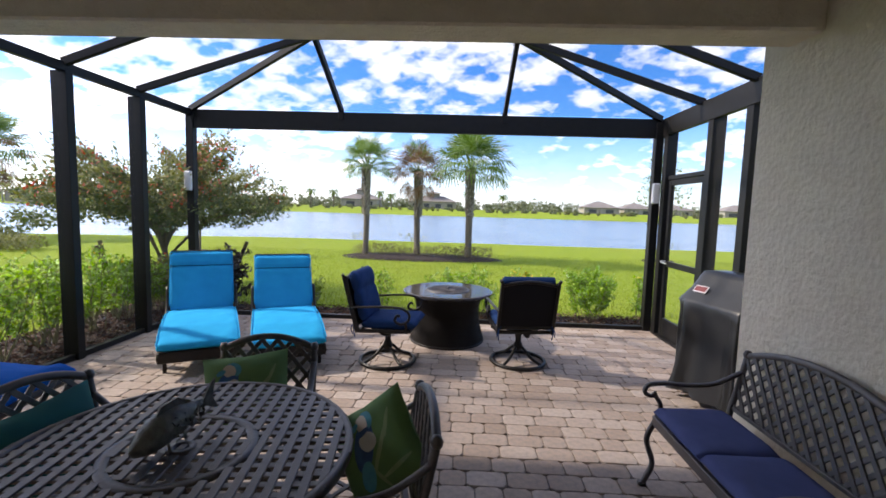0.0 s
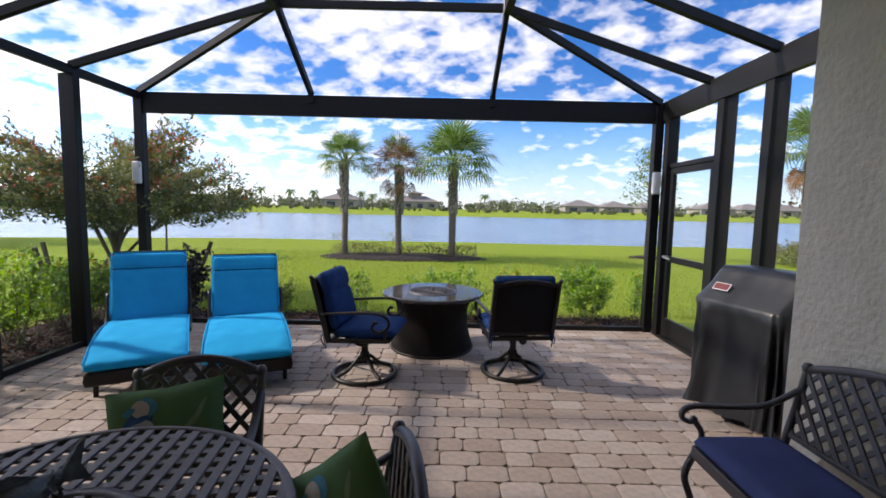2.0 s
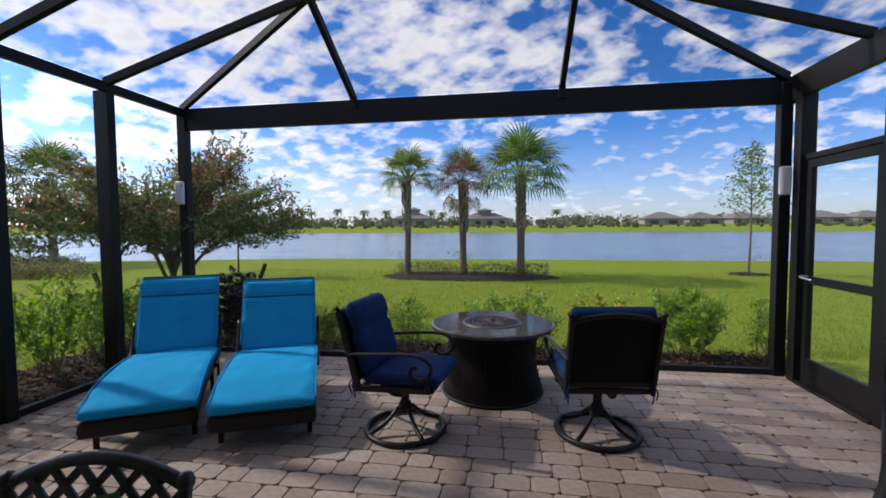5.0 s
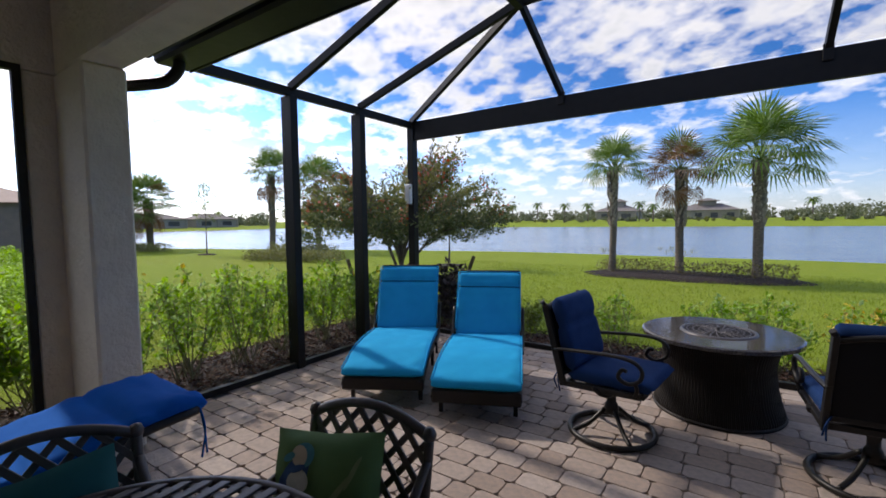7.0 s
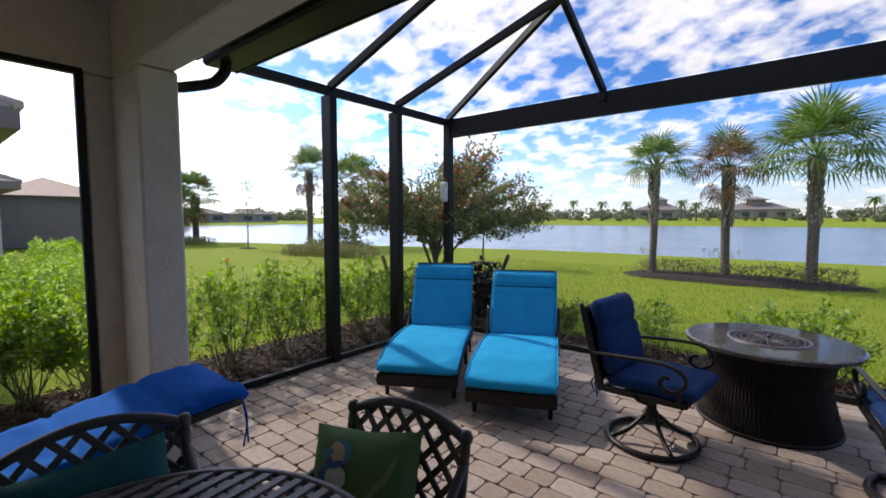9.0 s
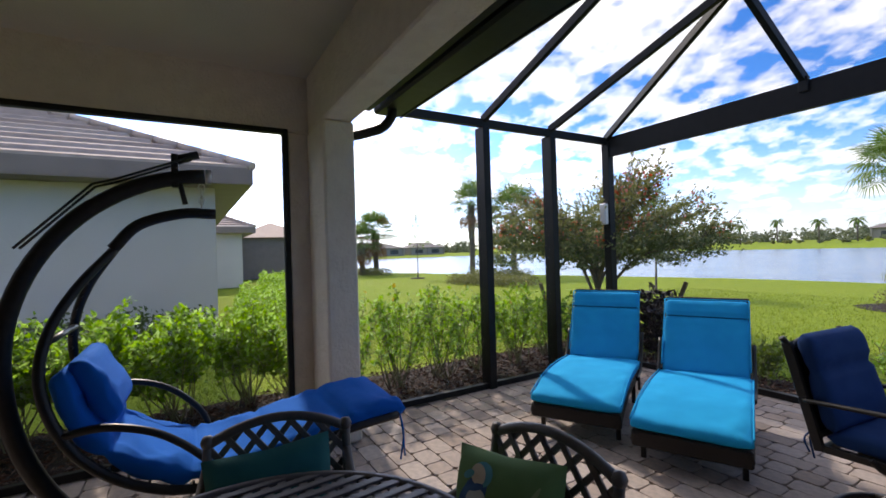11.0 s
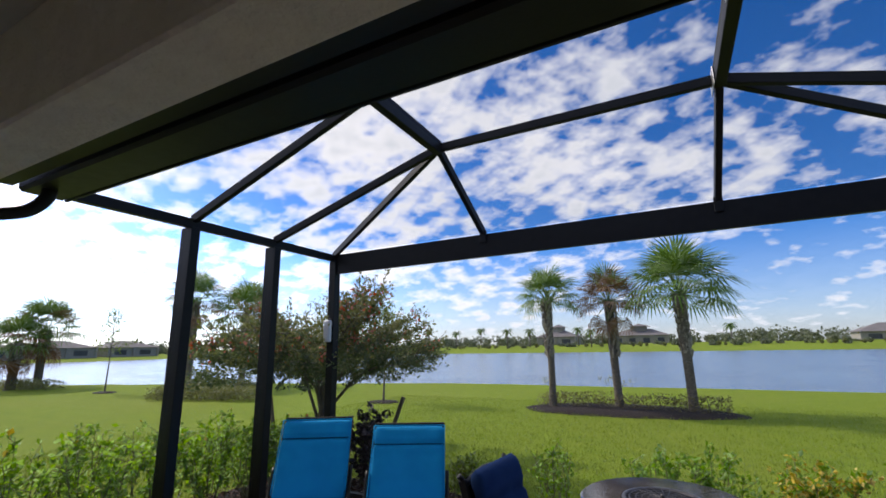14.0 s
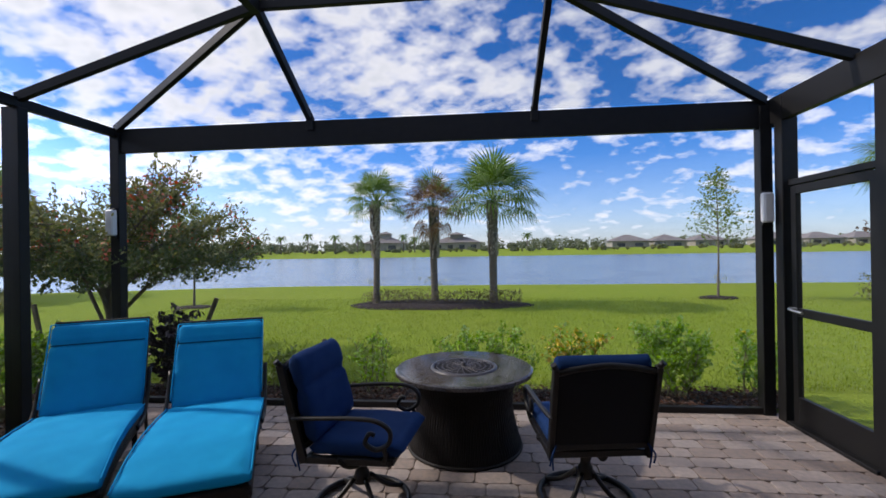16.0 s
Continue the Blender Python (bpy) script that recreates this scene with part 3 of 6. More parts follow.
cage_bar("front_beam", (XL - 0.03, YF, EAVE_Z - 0.12), (XR + 0.03, YF, EAVE_Z - 0.12), 0.055, 0.245)
cage_bar("eave_rail", (XL, 2.55, EAVE_Z - 0.04), (XL, YF - 0.05, EAVE_Z - 0.04), 0.06, 0.085)
cage_bar("eave_rail", (XR, 2.4, EAVE_Z - 0.11), (XR, YF - 0.05, EAVE_Z - 0.11), 0.06, 0.225)
for a, b in (((XL + 0.0, YF - 0.02, EAVE_Z), AL), ((-0.93, YF, EAVE_Z), AL), ((XL, 4.62, EAVE_Z), AL), ((XL, 3.68, EAVE_Z), (AL[0], 3.68, RZ)),
             ((XR - 0.05, YF - 0.02, EAVE_Z), AR), ((1.233, YF, EAVE_Z), AR), ((XR, 4.67, EAVE_Z), AR), ((XR, 3.78, EAVE_Z), (AR[0], 3.72, RZ)), (AL, AR)):
    cage_bar("rafter", a, b, 0.05, 0.075)
cage_bar("ridge", AL, (AL[0], 2.4, RZ), 0.075, 0.13)
cage_bar("ridge", AR, (AR[0], 2.4, RZ), 0.075, 0.13)
cage_bar("rafter", (AL[0], 3.69, RZ), (AR[0], 3.69, RZ), 0.05, 0.06)
for y, x in ((5.59, -0.93), (5.59, 1.233)):
    part("bracket", Geo().box(o((x, y - 0.04, EAVE_Z - 0.03)), (0.07, 0.012, 0.13), 0.003), BRONZE, cage)
g = Geo().box(o((AR[0] - 0.045, 3.6, RZ + 0.01)), (0.006, 0.42, 0.16), 0.002).box(o((AR[0] - 0.045, 4.74, RZ - 0.01)), (0.006, 0.22, 0.13), 0.002)
part("splice_plate", g, ALU, cage, "bare aluminium splice plate with screws")
for a, b in (((XL, 2.12, 0.03), (XL, YF, 0.03)), ((XL, YF, 0.03), (XR - 0.06, YF, 0.03)), ((XR, 2.34, 0.03), (XR, 4.42, 0.03))):
    cage_bar("sill_rail", a, b, 0.055, 0.055)


def screen(name, pts):
    part(name, Geo().add([o(p) for p in pts], [tuple(range(len(pts)))]), ROOF_SCREEN if name == "roof_screen" else SCREEN, cage)


for a, b in ((2.12, 3.63), (3.73, 4.57), (4.67, 5.55)):
    screen("screen_panel", [(XL - 0.02, a, 0.06), (XL - 0.02, b, 0.06), (XL - 0.02, b, 2.72), (XL - 0.02, a, 2.72)])
screen("screen_panel", [(XL + 0.05, YF + 0.01, 0.06), (XR - 0.11, YF + 0.01, 0.06), (XR - 0.11, YF + 0.01, 2.56), (XL + 0.05, YF + 0.01, 2.56)])
for a, b in ((2.34, 3.79), (3.89, 4.42)):
    screen("screen_panel", [(XR + 0.02, a, 0.06), (XR + 0.02, b, 0.06), (XR + 0.02, b, 2.58), (XR + 0.02, a, 2.58)])
zr = 0.02
screen("roof_screen", [(XL, YF, EAVE_Z + zr), (-0.93, YF, EAVE_Z + zr), (AL[0], AL[1], RZ + zr)])
screen("roof_screen", [(-0.93, YF, EAVE_Z + zr), (1.233, YF, EAVE_Z + zr), (AR[0], AR[1], RZ + zr), (AL[0], AL[1], RZ + zr)])
screen("roof_screen", [(1.233, YF, EAVE_Z + zr), (XR, YF, EAVE_Z + zr), (AR[0], AR[1], RZ + zr)])
screen("roof_screen", [(XL, YF, EAVE_Z + zr), (AL[0], AL[1], RZ + zr), (XL, 4.62, EAVE_Z + zr)])
screen("roof_screen", [(XL, 4.62, EAVE_Z + zr), (AL[0], AL[1], RZ + zr), (AL[0], 2.4, RZ + zr), (XL, 2.7, EAVE_Z + zr)])
screen("roof_screen", [(XR, YF, EAVE_Z + zr), (XR, 4.47, EAVE_Z + zr), (AR[0], AR[1], RZ + zr)])
screen("roof_screen", [(XR, 4.47, EAVE_Z + zr), (XR, 2.7, EAVE_Z + zr), (AR[0], 2.4, RZ + zr), (AR[0], AR[1], RZ + zr)])
screen("roof_screen", [(AL[0], AL[1], RZ + zr), (AR[0], AR[1], RZ + zr), (AR[0], 2.4, RZ + zr), (AL[0], 2.4, RZ + zr)])

door = thing("screen_door", "closed dark bronze screen door with a mid rail handle", "door", Matrix.Translation((XR + 0.03, 4.95, 0)), kind="structure")
g = Geo()
for y in (-0.38, 0.38):
    g.bar((0, y, 0.02), (0, y, 2.0), 0.045, 0.06, (0, 1, 0))
for z, h in ((0.95, 0.07), (1.97, 0.07), (0.13, 0.24)):
    g.box((0, 0, z), (0.04, 0.72, h), 0.004)
part("door_frame", g, BRONZE, door)
part("door_header", Geo().box((0, 0, 2.035), (0.06, 0.86, 0.05), 0.004), BRONZE, door)
g = Geo().tube(curve([(-0.02, 0.36, 0.98), (-0.08, 0.36, 0.98), (-0.09, 0.28, 0.97), (-0.085, 0.20, 0.965)], 5), 0.011, 8)
part("handle", g, ALU, door, "silver lever handle")
part("threshold", Geo().box((-0.02, 0, 0.012), (0.10, 0.86, 0.03), 0.004), BRONZE, door)
for za, zb in ((0.25, 0.915), (0.985, 1.935), (2.06, 2.58)):
    part("screen_panel", Geo().add([(0, -0.35, za), (0, 0.35, za), (0, 0.35, zb), (0, -0.35, zb)], [(0, 1, 2, 3)]), SCREEN, door)

win = thing("window_1", "tall framed insect screen filling the lanai's side opening", "screen", Matrix.Translation((-3.02, 0, 0)), kind="structure")
g = Geo().bar((0, 1.685, 0), (0, 1.685, 2.475), 0.05, 0.045, (0, 1, 0)).bar((0, -2.0, 2.455), (0, 1.67, 2.455), 0.05, 0.04).bar((0, -2.0, 0.03), (0, 1.67, 0.03), 0.05, 0.055)
part("window_frame", g, BRONZE, win)
part("screen_panel", Geo().add([(0, -2.0, 0.06), (0, 1.66, 0.06), (0, 1.66, 2.435), (0, -2.0, 2.435)], [(0, 1, 2, 3)]), SCREEN, win)


def box_light(m):
    b = thing("wall_light", "small white plastic box light fixed on the cage post", "light", m, "post lights")
    part("housing", Geo().box((0, 0, 0), (0.085, 0.07, 0.26), 0.012), WHITE, b)
    part("bracket", Geo().box((0, 0.035, 0), (0.05, 0.03, 0.30), 0.004), BRONZE, b)


box_light(Matrix.Translation((-2.995, 5.50, 1.84)))
box_light(Matrix.Translation((3.22, 5.50, 1.84)))


# ---------- furniture ----------
def lattice(geo, inside, origin, ax, ay, n, spacing, width, thick, ang, span=1.2, lift=0.004, bars=None):
    """Two crossing families of bars, cut to the inside of an outline given in plane coordinates."""
    ax, ay = Vector(ax).normalized(), Vector(ay).normalized()
    nz = ax.cross(ay)
    for fam, a in enumerate(ang):
        d, q = (math.cos(a), math.sin(a)), (-math.sin(a), math.cos(a))
        for i in range(-n, n + 1):
            s, start, last = i * spacing, None, None
            k = -span
            while k <= span:
                u, v = q[0] * s + d[0] * k, q[1] * s + d[1] * k
                ok = inside(u, v)
                if ok and start is None:
                    start = (u, v)
                if ok:
                    last = (u, v)
                if (not ok or k + 0.01 > span) and start is not None:
                    if (Vector(last) - Vector(start)).length > 0.02:
                        z = nz * (lift if fam else -lift)
                        one = geo if bars is None else Geo()
                        one.bar(Vector(origin) + ax * start[0] + ay * start[1] + z, Vector(origin) + ax * last[0] + ay * last[1] + z, width, thick, nz, 0.002)
                        if bars is not None:
                            part("lattice_bar", one, CAST, bars)
                    start = None
                k += 0.01


def lounger(m, label, y1, z1):
    """Wave-shaped lounger; local y = 0 is the foot edge, the back rises at the other end."""
    t = thing("sun_lounger", label, "lounger", m, "sun loungers")
    w = 0.66
    prof = curve([(0, 0.0, 0.262), (0, 0.10, 0.292), (0, 0.32, 0.338), (0, 0.58, 0.356), (0, 0.86, 0.346), (0, 1.06, 0.330), (0, 1.17, 0.326)], 5)
    seat = [(q.y, q.z) for q in prof]
    y0, z0, bw = 1.165, 0.335, 0.63
    for x in (-w / 2 + 0.025, w / 2 - 0.025):
        g = Geo().tube([(x, q.y + 0.01, q.z - 0.085) for q in prof], 0.030, 6, True, 1.6)
        part("side_rail", g, WICKER, t)
        g = Geo().tube(curve([(x * 1.10, 0.86, 0.27), (x * 1.12, 1.06, 0.30), (x * 1.12, 1.20, 0.42), (x * 1.12, 1.30, 0.60)], 5), 0.016, 8)
        part("back_side", g, TUBE, t)
    part("foot_rail", Geo().box((0, 0.03, 0.185), (w, 0.05, 0.105), 0.012), WICKER, t)
    for i in range(28):
        y = 0.07 + i * 0.04
        z = 0.235 + 0.065 * math.sin(math.pi * min(1.0, y / 1.15))
        part("slat", Geo().box((0, y, z), (w - 0.06, 0.030, 0.012), 0.003), WICKER, t)
    g = Geo()
    for k in range(15):
        u = k / 14
        g.bar((-bw / 2 + 0.01, y0 + 0.045 + (y1 - y0) * u, z0 - 0.06 + (z1 - z0) * u), (bw / 2 - 0.01, y0 + 0.045 + (y1 - y0) * u, z0 - 0.06 + (z1 - z0) * u), 0.040, 0.014, (0, -0.9, 0.42))
    for x in (-bw / 2 + 0.012, bw / 2 - 0.012):
        g.bar((x, y0 + 0.045, z0 - 0.06), (x, y1 + 0.055, z1 + 0.0), 0.026, 0.03, (0, -0.9, 0.42))
    g.bar((-bw / 2, y1 + 0.055, z1 + 0.008), (bw / 2, y1 + 0.055, z1 + 0.008), 0.034, 0.03)
    part("backrest_frame", g, WICKER, t)
    for x in (-0.285, 0.285):
        for y in (0.18, 1.05):
            part("leg", Geo().bar((x, y, 0.245), (x, y - 0.012, 0.0), 0.032, 0.028, (0, 1, 0)), WICKER, t)
        part("back_leg", Geo().tube([(x, 1.40, 0.66), (x, 1.46, 0.0)], 0.013, 8), TUBE, t)
    part("cushion", Geo().pad([(y, z) for y, z in seat] + [(1.185, 0.332)], w + 0.012, 0.078, 1, 22, 0.009), TURQ, t)
    g = Geo().pad([(y0 + (y1 - y0) * k / 26, z0 + (z1 - z0) * k / 26) for k in range(27)], bw, 0.068, 2, 22, 0.006, seams=(0.765,))
    part("back_cushion", g, TURQ, t)
    u = 0.765
    # dark strip along the stitching paints the flap's shadow
    part("flap_seam", Geo().tube([(x, y0 + (y1 - y0) * u - 0.026, z0 + (z1 - z0) * u + 0.010) for x in np.linspace(-bw / 2 + 0.012, bw / 2 - 0.012, 9)], 0.0045, 6), SEAM, t, "dark shadowed seam under the headrest flap")
    for x in (-w / 2 - 0.003, w / 2 + 0.003):
        part("seat_piping", Geo().tube([(x, y, z + 0.034) for y, z in seat[1:]], 0.0055, 6), TURQ, t)
        xb = math.copysign(bw / 2 + 0.003, x)
        part("back_piping", Geo().tube([(xb, y0 + (y1 - y0) * k / 10 - 0.026, z0 + (z1 - z0) * k / 10 + 0.012) for k in range(1, 11)], 0.0055, 6), TURQ, t)
    part("top_piping", Geo().tube([(x, y1 - 0.02, z1 + 0.012) for x in np.linspace(-bw / 2, bw / 2, 7)], 0.0055, 6), TURQ, t)
    for x in (-w / 2 + 0.05, w / 2 - 0.05):
        part("tie", Geo().tube(curve([(x, y1 + 0.03, z1 - 0.03), (x + 0.01, y1 + 0.09, z1 - 0.15), (x - 0.01, y1 + 0.08, z1 - 0.25)], 4), 0.004, 5), TURQ, t)
    return t


lounger(pose(-1.615, 3.415, 0, 0, 0, 29.5), "wicker sun lounger with turquoise cushion, beside the purple shrub", 1.455, 0.965)
lounger(pose(-0.85, 3.575, 0, 0, 0, 24.5), "wicker sun lounger with turquoise cushion, near the swivel chair", 1.49, 0.925)


def swivel_chair(m):
    t = thing("swivel_chair", "dark cast metal swivel patio chair with navy cushions", "chair", m, "chairs round the fire table")
    g = Geo()
    ring = [(0.275 * math.cos(a), 0.275 * math.sin(a), 0.022) for a in np.linspace(0, 2 * math.pi, 41)]
    part("base_ring", g.tube(ring, 0.019, 8, False), TUBE, t)
    for k in range(4):
        a = math.pi / 4 + k * math.pi / 2
        g = Geo().tube(curve([(0.27 * math.cos(a), 0.27 * math.sin(a), 0.03), (0.16 * math.cos(a), 0.16 * math.sin(a), 0.075), (0.05 * math.cos(a), 0.05 * math.sin(a), 0.17)], 5), 0.015, 8)
        part("spoke", g, TUBE, t)
    part("column", Geo().lathe([(0.0, 0.14), (0.05, 0.14), (0.042, 0.20), (0.03, 0.22), (0.03, 0.29), (0.045, 0.30), (0.045, 0.33), (0.0, 0.33)], 16), TUBE, t)
    g = Geo().box((0, 0.0, 0.345), (0.24, 0.20, 0.03), 0.006)
    for s in (-1, 1):
        g.tube(curve([(s * 0.10, -0.06, 0.345), (s * 0.2, -0.06, 0.335), (s * 0.27, -0.02, 0.36), (s * 0.285, 0.02, 0.40)], 5), 0.014, 8)
        g.tube([(s * 0.04, 0.11, 0.335), (s * 0.05, 0.16, 0.33)], 0.03, 8)
    part("rocker_plate", g, TUBE, t)
    g = Geo()
    for x in (-0.265, 0.265):
        g.bar((x, -0.27, 0.395), (x, 0.22, 0.375), 0.03, 0.035)
    g.bar((-0.265, -0.27, 0.395), (0.265, -0.27, 0.395), 0.03, 0.035).bar((-0.265, 0.21, 0.376), (0.265, 0.21, 0.376), 0.03, 0.035)
    for i in range(7):
        g.bar((-0.22 + i * 0.073, -0.26, 0.393), (-0.22 + i * 0.073, 0.21, 0.376), 0.012, 0.012)
    part("seat_frame", g, TUBE, t)

    def by(z):
        return 0.225 + (z - 0.36) * 0.26

    for s in (-1, 1):
        g = Geo()
        for za, zb in ((0.36, 0.62), (0.62, 0.89)):
            g.bar((s * 0.272, by(za), za), (s * 0.272, by(zb), zb), 0.028, 0.045, (0, 1, 0))
        g.tube([(s * 0.272, by(0.89), 0.885), (s * 0.29, by(0.91) + 0.01, 0.915)], 0.016, 8)
        part("back_post", g, TUBE, t)
        arm = curve([(s * 0.275, by(0.60), 0.60), (s * 0.295, 0.15, 0.615), (s * 0.305, -0.05, 0.63), (s * 0.305, -0.20, 0.625), (s * 0.30, -0.275, 0.58), (s * 0.295, -0.27, 0.51), (s * 0.29, -0.20, 0.47), (s * 0.29, -0.14, 0.50), (s * 0.29, -0.16, 0.55), (s * 0.29, -0.19, 0.545)], 6)
        part("armrest", Geo().tube(arm, 0.0155, 8, True, 0.8), TUBE, t)
        part("arm_support", Geo().tube(curve([(s * 0.275, -0.235, 0.40), (s * 0.285, -0.25, 0.44), (s * 0.292, -0.24, 0.485)], 5), 0.013, 8), TUBE, t)
    g = Geo()
    g.tube(curve([(-0.272, by(0.86), 0.86), (-0.15, by(0.885), 0.885), (0, by(0.90), 0.90), (0.15, by(0.885), 0.885), (0.272, by(0.86), 0.86)], 6), 0.017, 8)
    part("top_rail", g, TUBE, t)
    part("lower_rail", Geo().bar((-0.27, by(0.43), 0.43), (0.27, by(0.43), 0.43), 0.025, 0.03), TUBE, t)
    verts, faces, nu, nv = [], [], 12, 12
    for side in (0.004, -0.004):
        for j in range(nv + 1):
            for i in range(nu + 1):
                u, z = -0.262 + 0.524 * i / nu, 0.425 + 0.46 * j / nv + (0.018 * (1 - (2 * i / nu - 1) ** 2) if j == nv else 0)
                verts.append((u, by(z) + 0.018 * (1 - (2 * i / nu - 1) ** 2) * math.sin(math.pi * j / nv) + side, z))
    q = (nu + 1) * (nv + 1)
    for j in range(nv):
        for i in range(nu):
            a = j * (nu + 1) + i
            faces += [(a, a + 1, a + nu + 2, a + nu + 1)[::-1], (q + a, q + a + 1, q + a + nu + 2, q + a + nu + 1)]
    part("back_sling", Geo().add(verts, faces, True), SLING, t, "taut black woven sling across the back")
    g = Geo().pad([(-0.335 + 0.545 * k / 14, 0.447 - 0.014 * k / 14) for k in range(15)], 0.52, 0.095, 3, 14, 0.005)
    part("seat_cushion", g, NAVY, t)
    g = Geo().pad([(by(0.46 + 0.48 * k / 20) - 0.075, 0.46 + 0.48 * k / 20) for k in range(21)], 0.52, 0.10, 4, 14, 0.006, seams=(0.62,))
    part("back_cushion", g, NAVY, t)
    for s in (-1, 1):
        g = Geo()
        g.tube(curve([(s * 0.25, by(0.45) + 0.02, 0.45), (s * 0.27, by(0.42) + 0.03, 0.40), (s * 0.265, by(0.4) + 0.02, 0.31)], 5), 0.005, 5)
        g.tube(curve([(s * 0.25, by(0.45) + 0.02, 0.45), (s * 0.28, by(0.42) + 0.05, 0.40), (s * 0.285, by(0.4) + 0.03, 0.34)], 5), 0.005, 5)
        part("tie", g, NAVY, t)
    return t


swivel_chair(pose(0.0, 3.98, 0, 0, 0, 84))
swivel_chair(pose(1.335, 4.12, 0, 0, 0, -173))

fire = thing("fire_table", "round fire pit table with granite top and dark wicker drum base", "fire table", Matrix.Translation((0.575, 4.83, 0)))
prof = [(0.425, 0.0), (0.43, 0.02), (0.425, 0.05), (0.395, 0.15), (0.372, 0.27), (0.365, 0.36), (0.375, 0.45), (0.40, 0.52), (0.42, 0.56), (0.0, 0.56)]
part("drum_core", Geo().lathe([(r - 0.012 if r else 0, z) for r, z in prof], 48), WICKER, fire)
g = Geo()
for k in range(210):
    a = 2 * math.pi * k / 210
    pts = [((r + 0.002 * (1 if (k + i) % 2 else -1)) * math.cos(a), (r + 0.002 * (1 if (k + i) % 2 else -1)) * math.sin(a), z) for i, (r, z) in enumerate(prof[:-1])]
    g.tube(pts, 0.0062, 4, False)
for z, r in ((0.015, 0.432), (0.55, 0.42)):
    g.tube([(r * math.cos(a), r * math.sin(a), z) for a in np.linspace(0, 2 * math.pi, 49)], 0.014, 6, False)
part("wicker_weave", g, WICKER, fire, "dark brown ribbed wicker weave")
for k in range(4):
    a0 = math.pi / 4 + k * math.pi / 2
    verts, faces, n = [], [], 18
    for i in range(n + 1):
        a = a0 + 0.006 + (math.pi / 2 - 0.012) * i / n
        for r, z in ((0.265, 0.562), (0.265, 0.602), (0.515, 0.604), (0.53, 0.596), (0.53, 0.572), (0.51, 0.562)):
            verts.append((r * math.cos(a), r * math.sin(a), z))
    for i in range(n):
        for j in range(6):
            faces.append((i * 6 + j, i * 6 + (j + 1) % 6, (i + 1) * 6 + (j + 1) % 6, (i + 1) * 6 + j))
    faces += [tuple(range(6)), tuple(n * 6 + j for j in reversed(range(6)))]
    part("top_slab", Geo().add(verts, [f[::-1] for f in faces]), GRANITE, fire)
lid = part("burner_lid", Geo().lathe([(0.26, 0.600), (0.255, 0.61), (0.235, 0.611), (0.23, 0.604)], 40), CAST, fire, "dark cast metal filigree burner lid")
for r in (0.05, 0.09, 0.13, 0.17, 0.21):
    part("lid_ring", Geo().tube([(r * math.cos(a), r * math.sin(a), 0.606) for a in np.linspace(0, 2 * math.pi, 37)], 0.005, 5, False), CAST, lid)
for k in range(24):
    a = 2 * math.pi * k / 24
    part("lid_rib", Geo().tube(curve([(0.03 * math.cos(a), 0.03 * math.sin(a), 0.606), (0.12 * math.cos(a + 0.25), 0.12 * math.sin(a + 0.25), 0.608), (0.235 * math.cos(a + 0.35), 0.235 * math.sin(a + 0.35), 0.606)], 3), 0.004, 4, False), CAST, lid)
part("lid_plate", Geo().lathe([(0.26, 0.592), (0.0, 0.592)], 40), TUBE, fire)
part("lid_knob", Geo().lathe([(0.0, 0.64), (0.012, 0.636), (0.016, 0.625), (0.008, 0.612), (0.02, 0.605)], 12), CAST, fire)


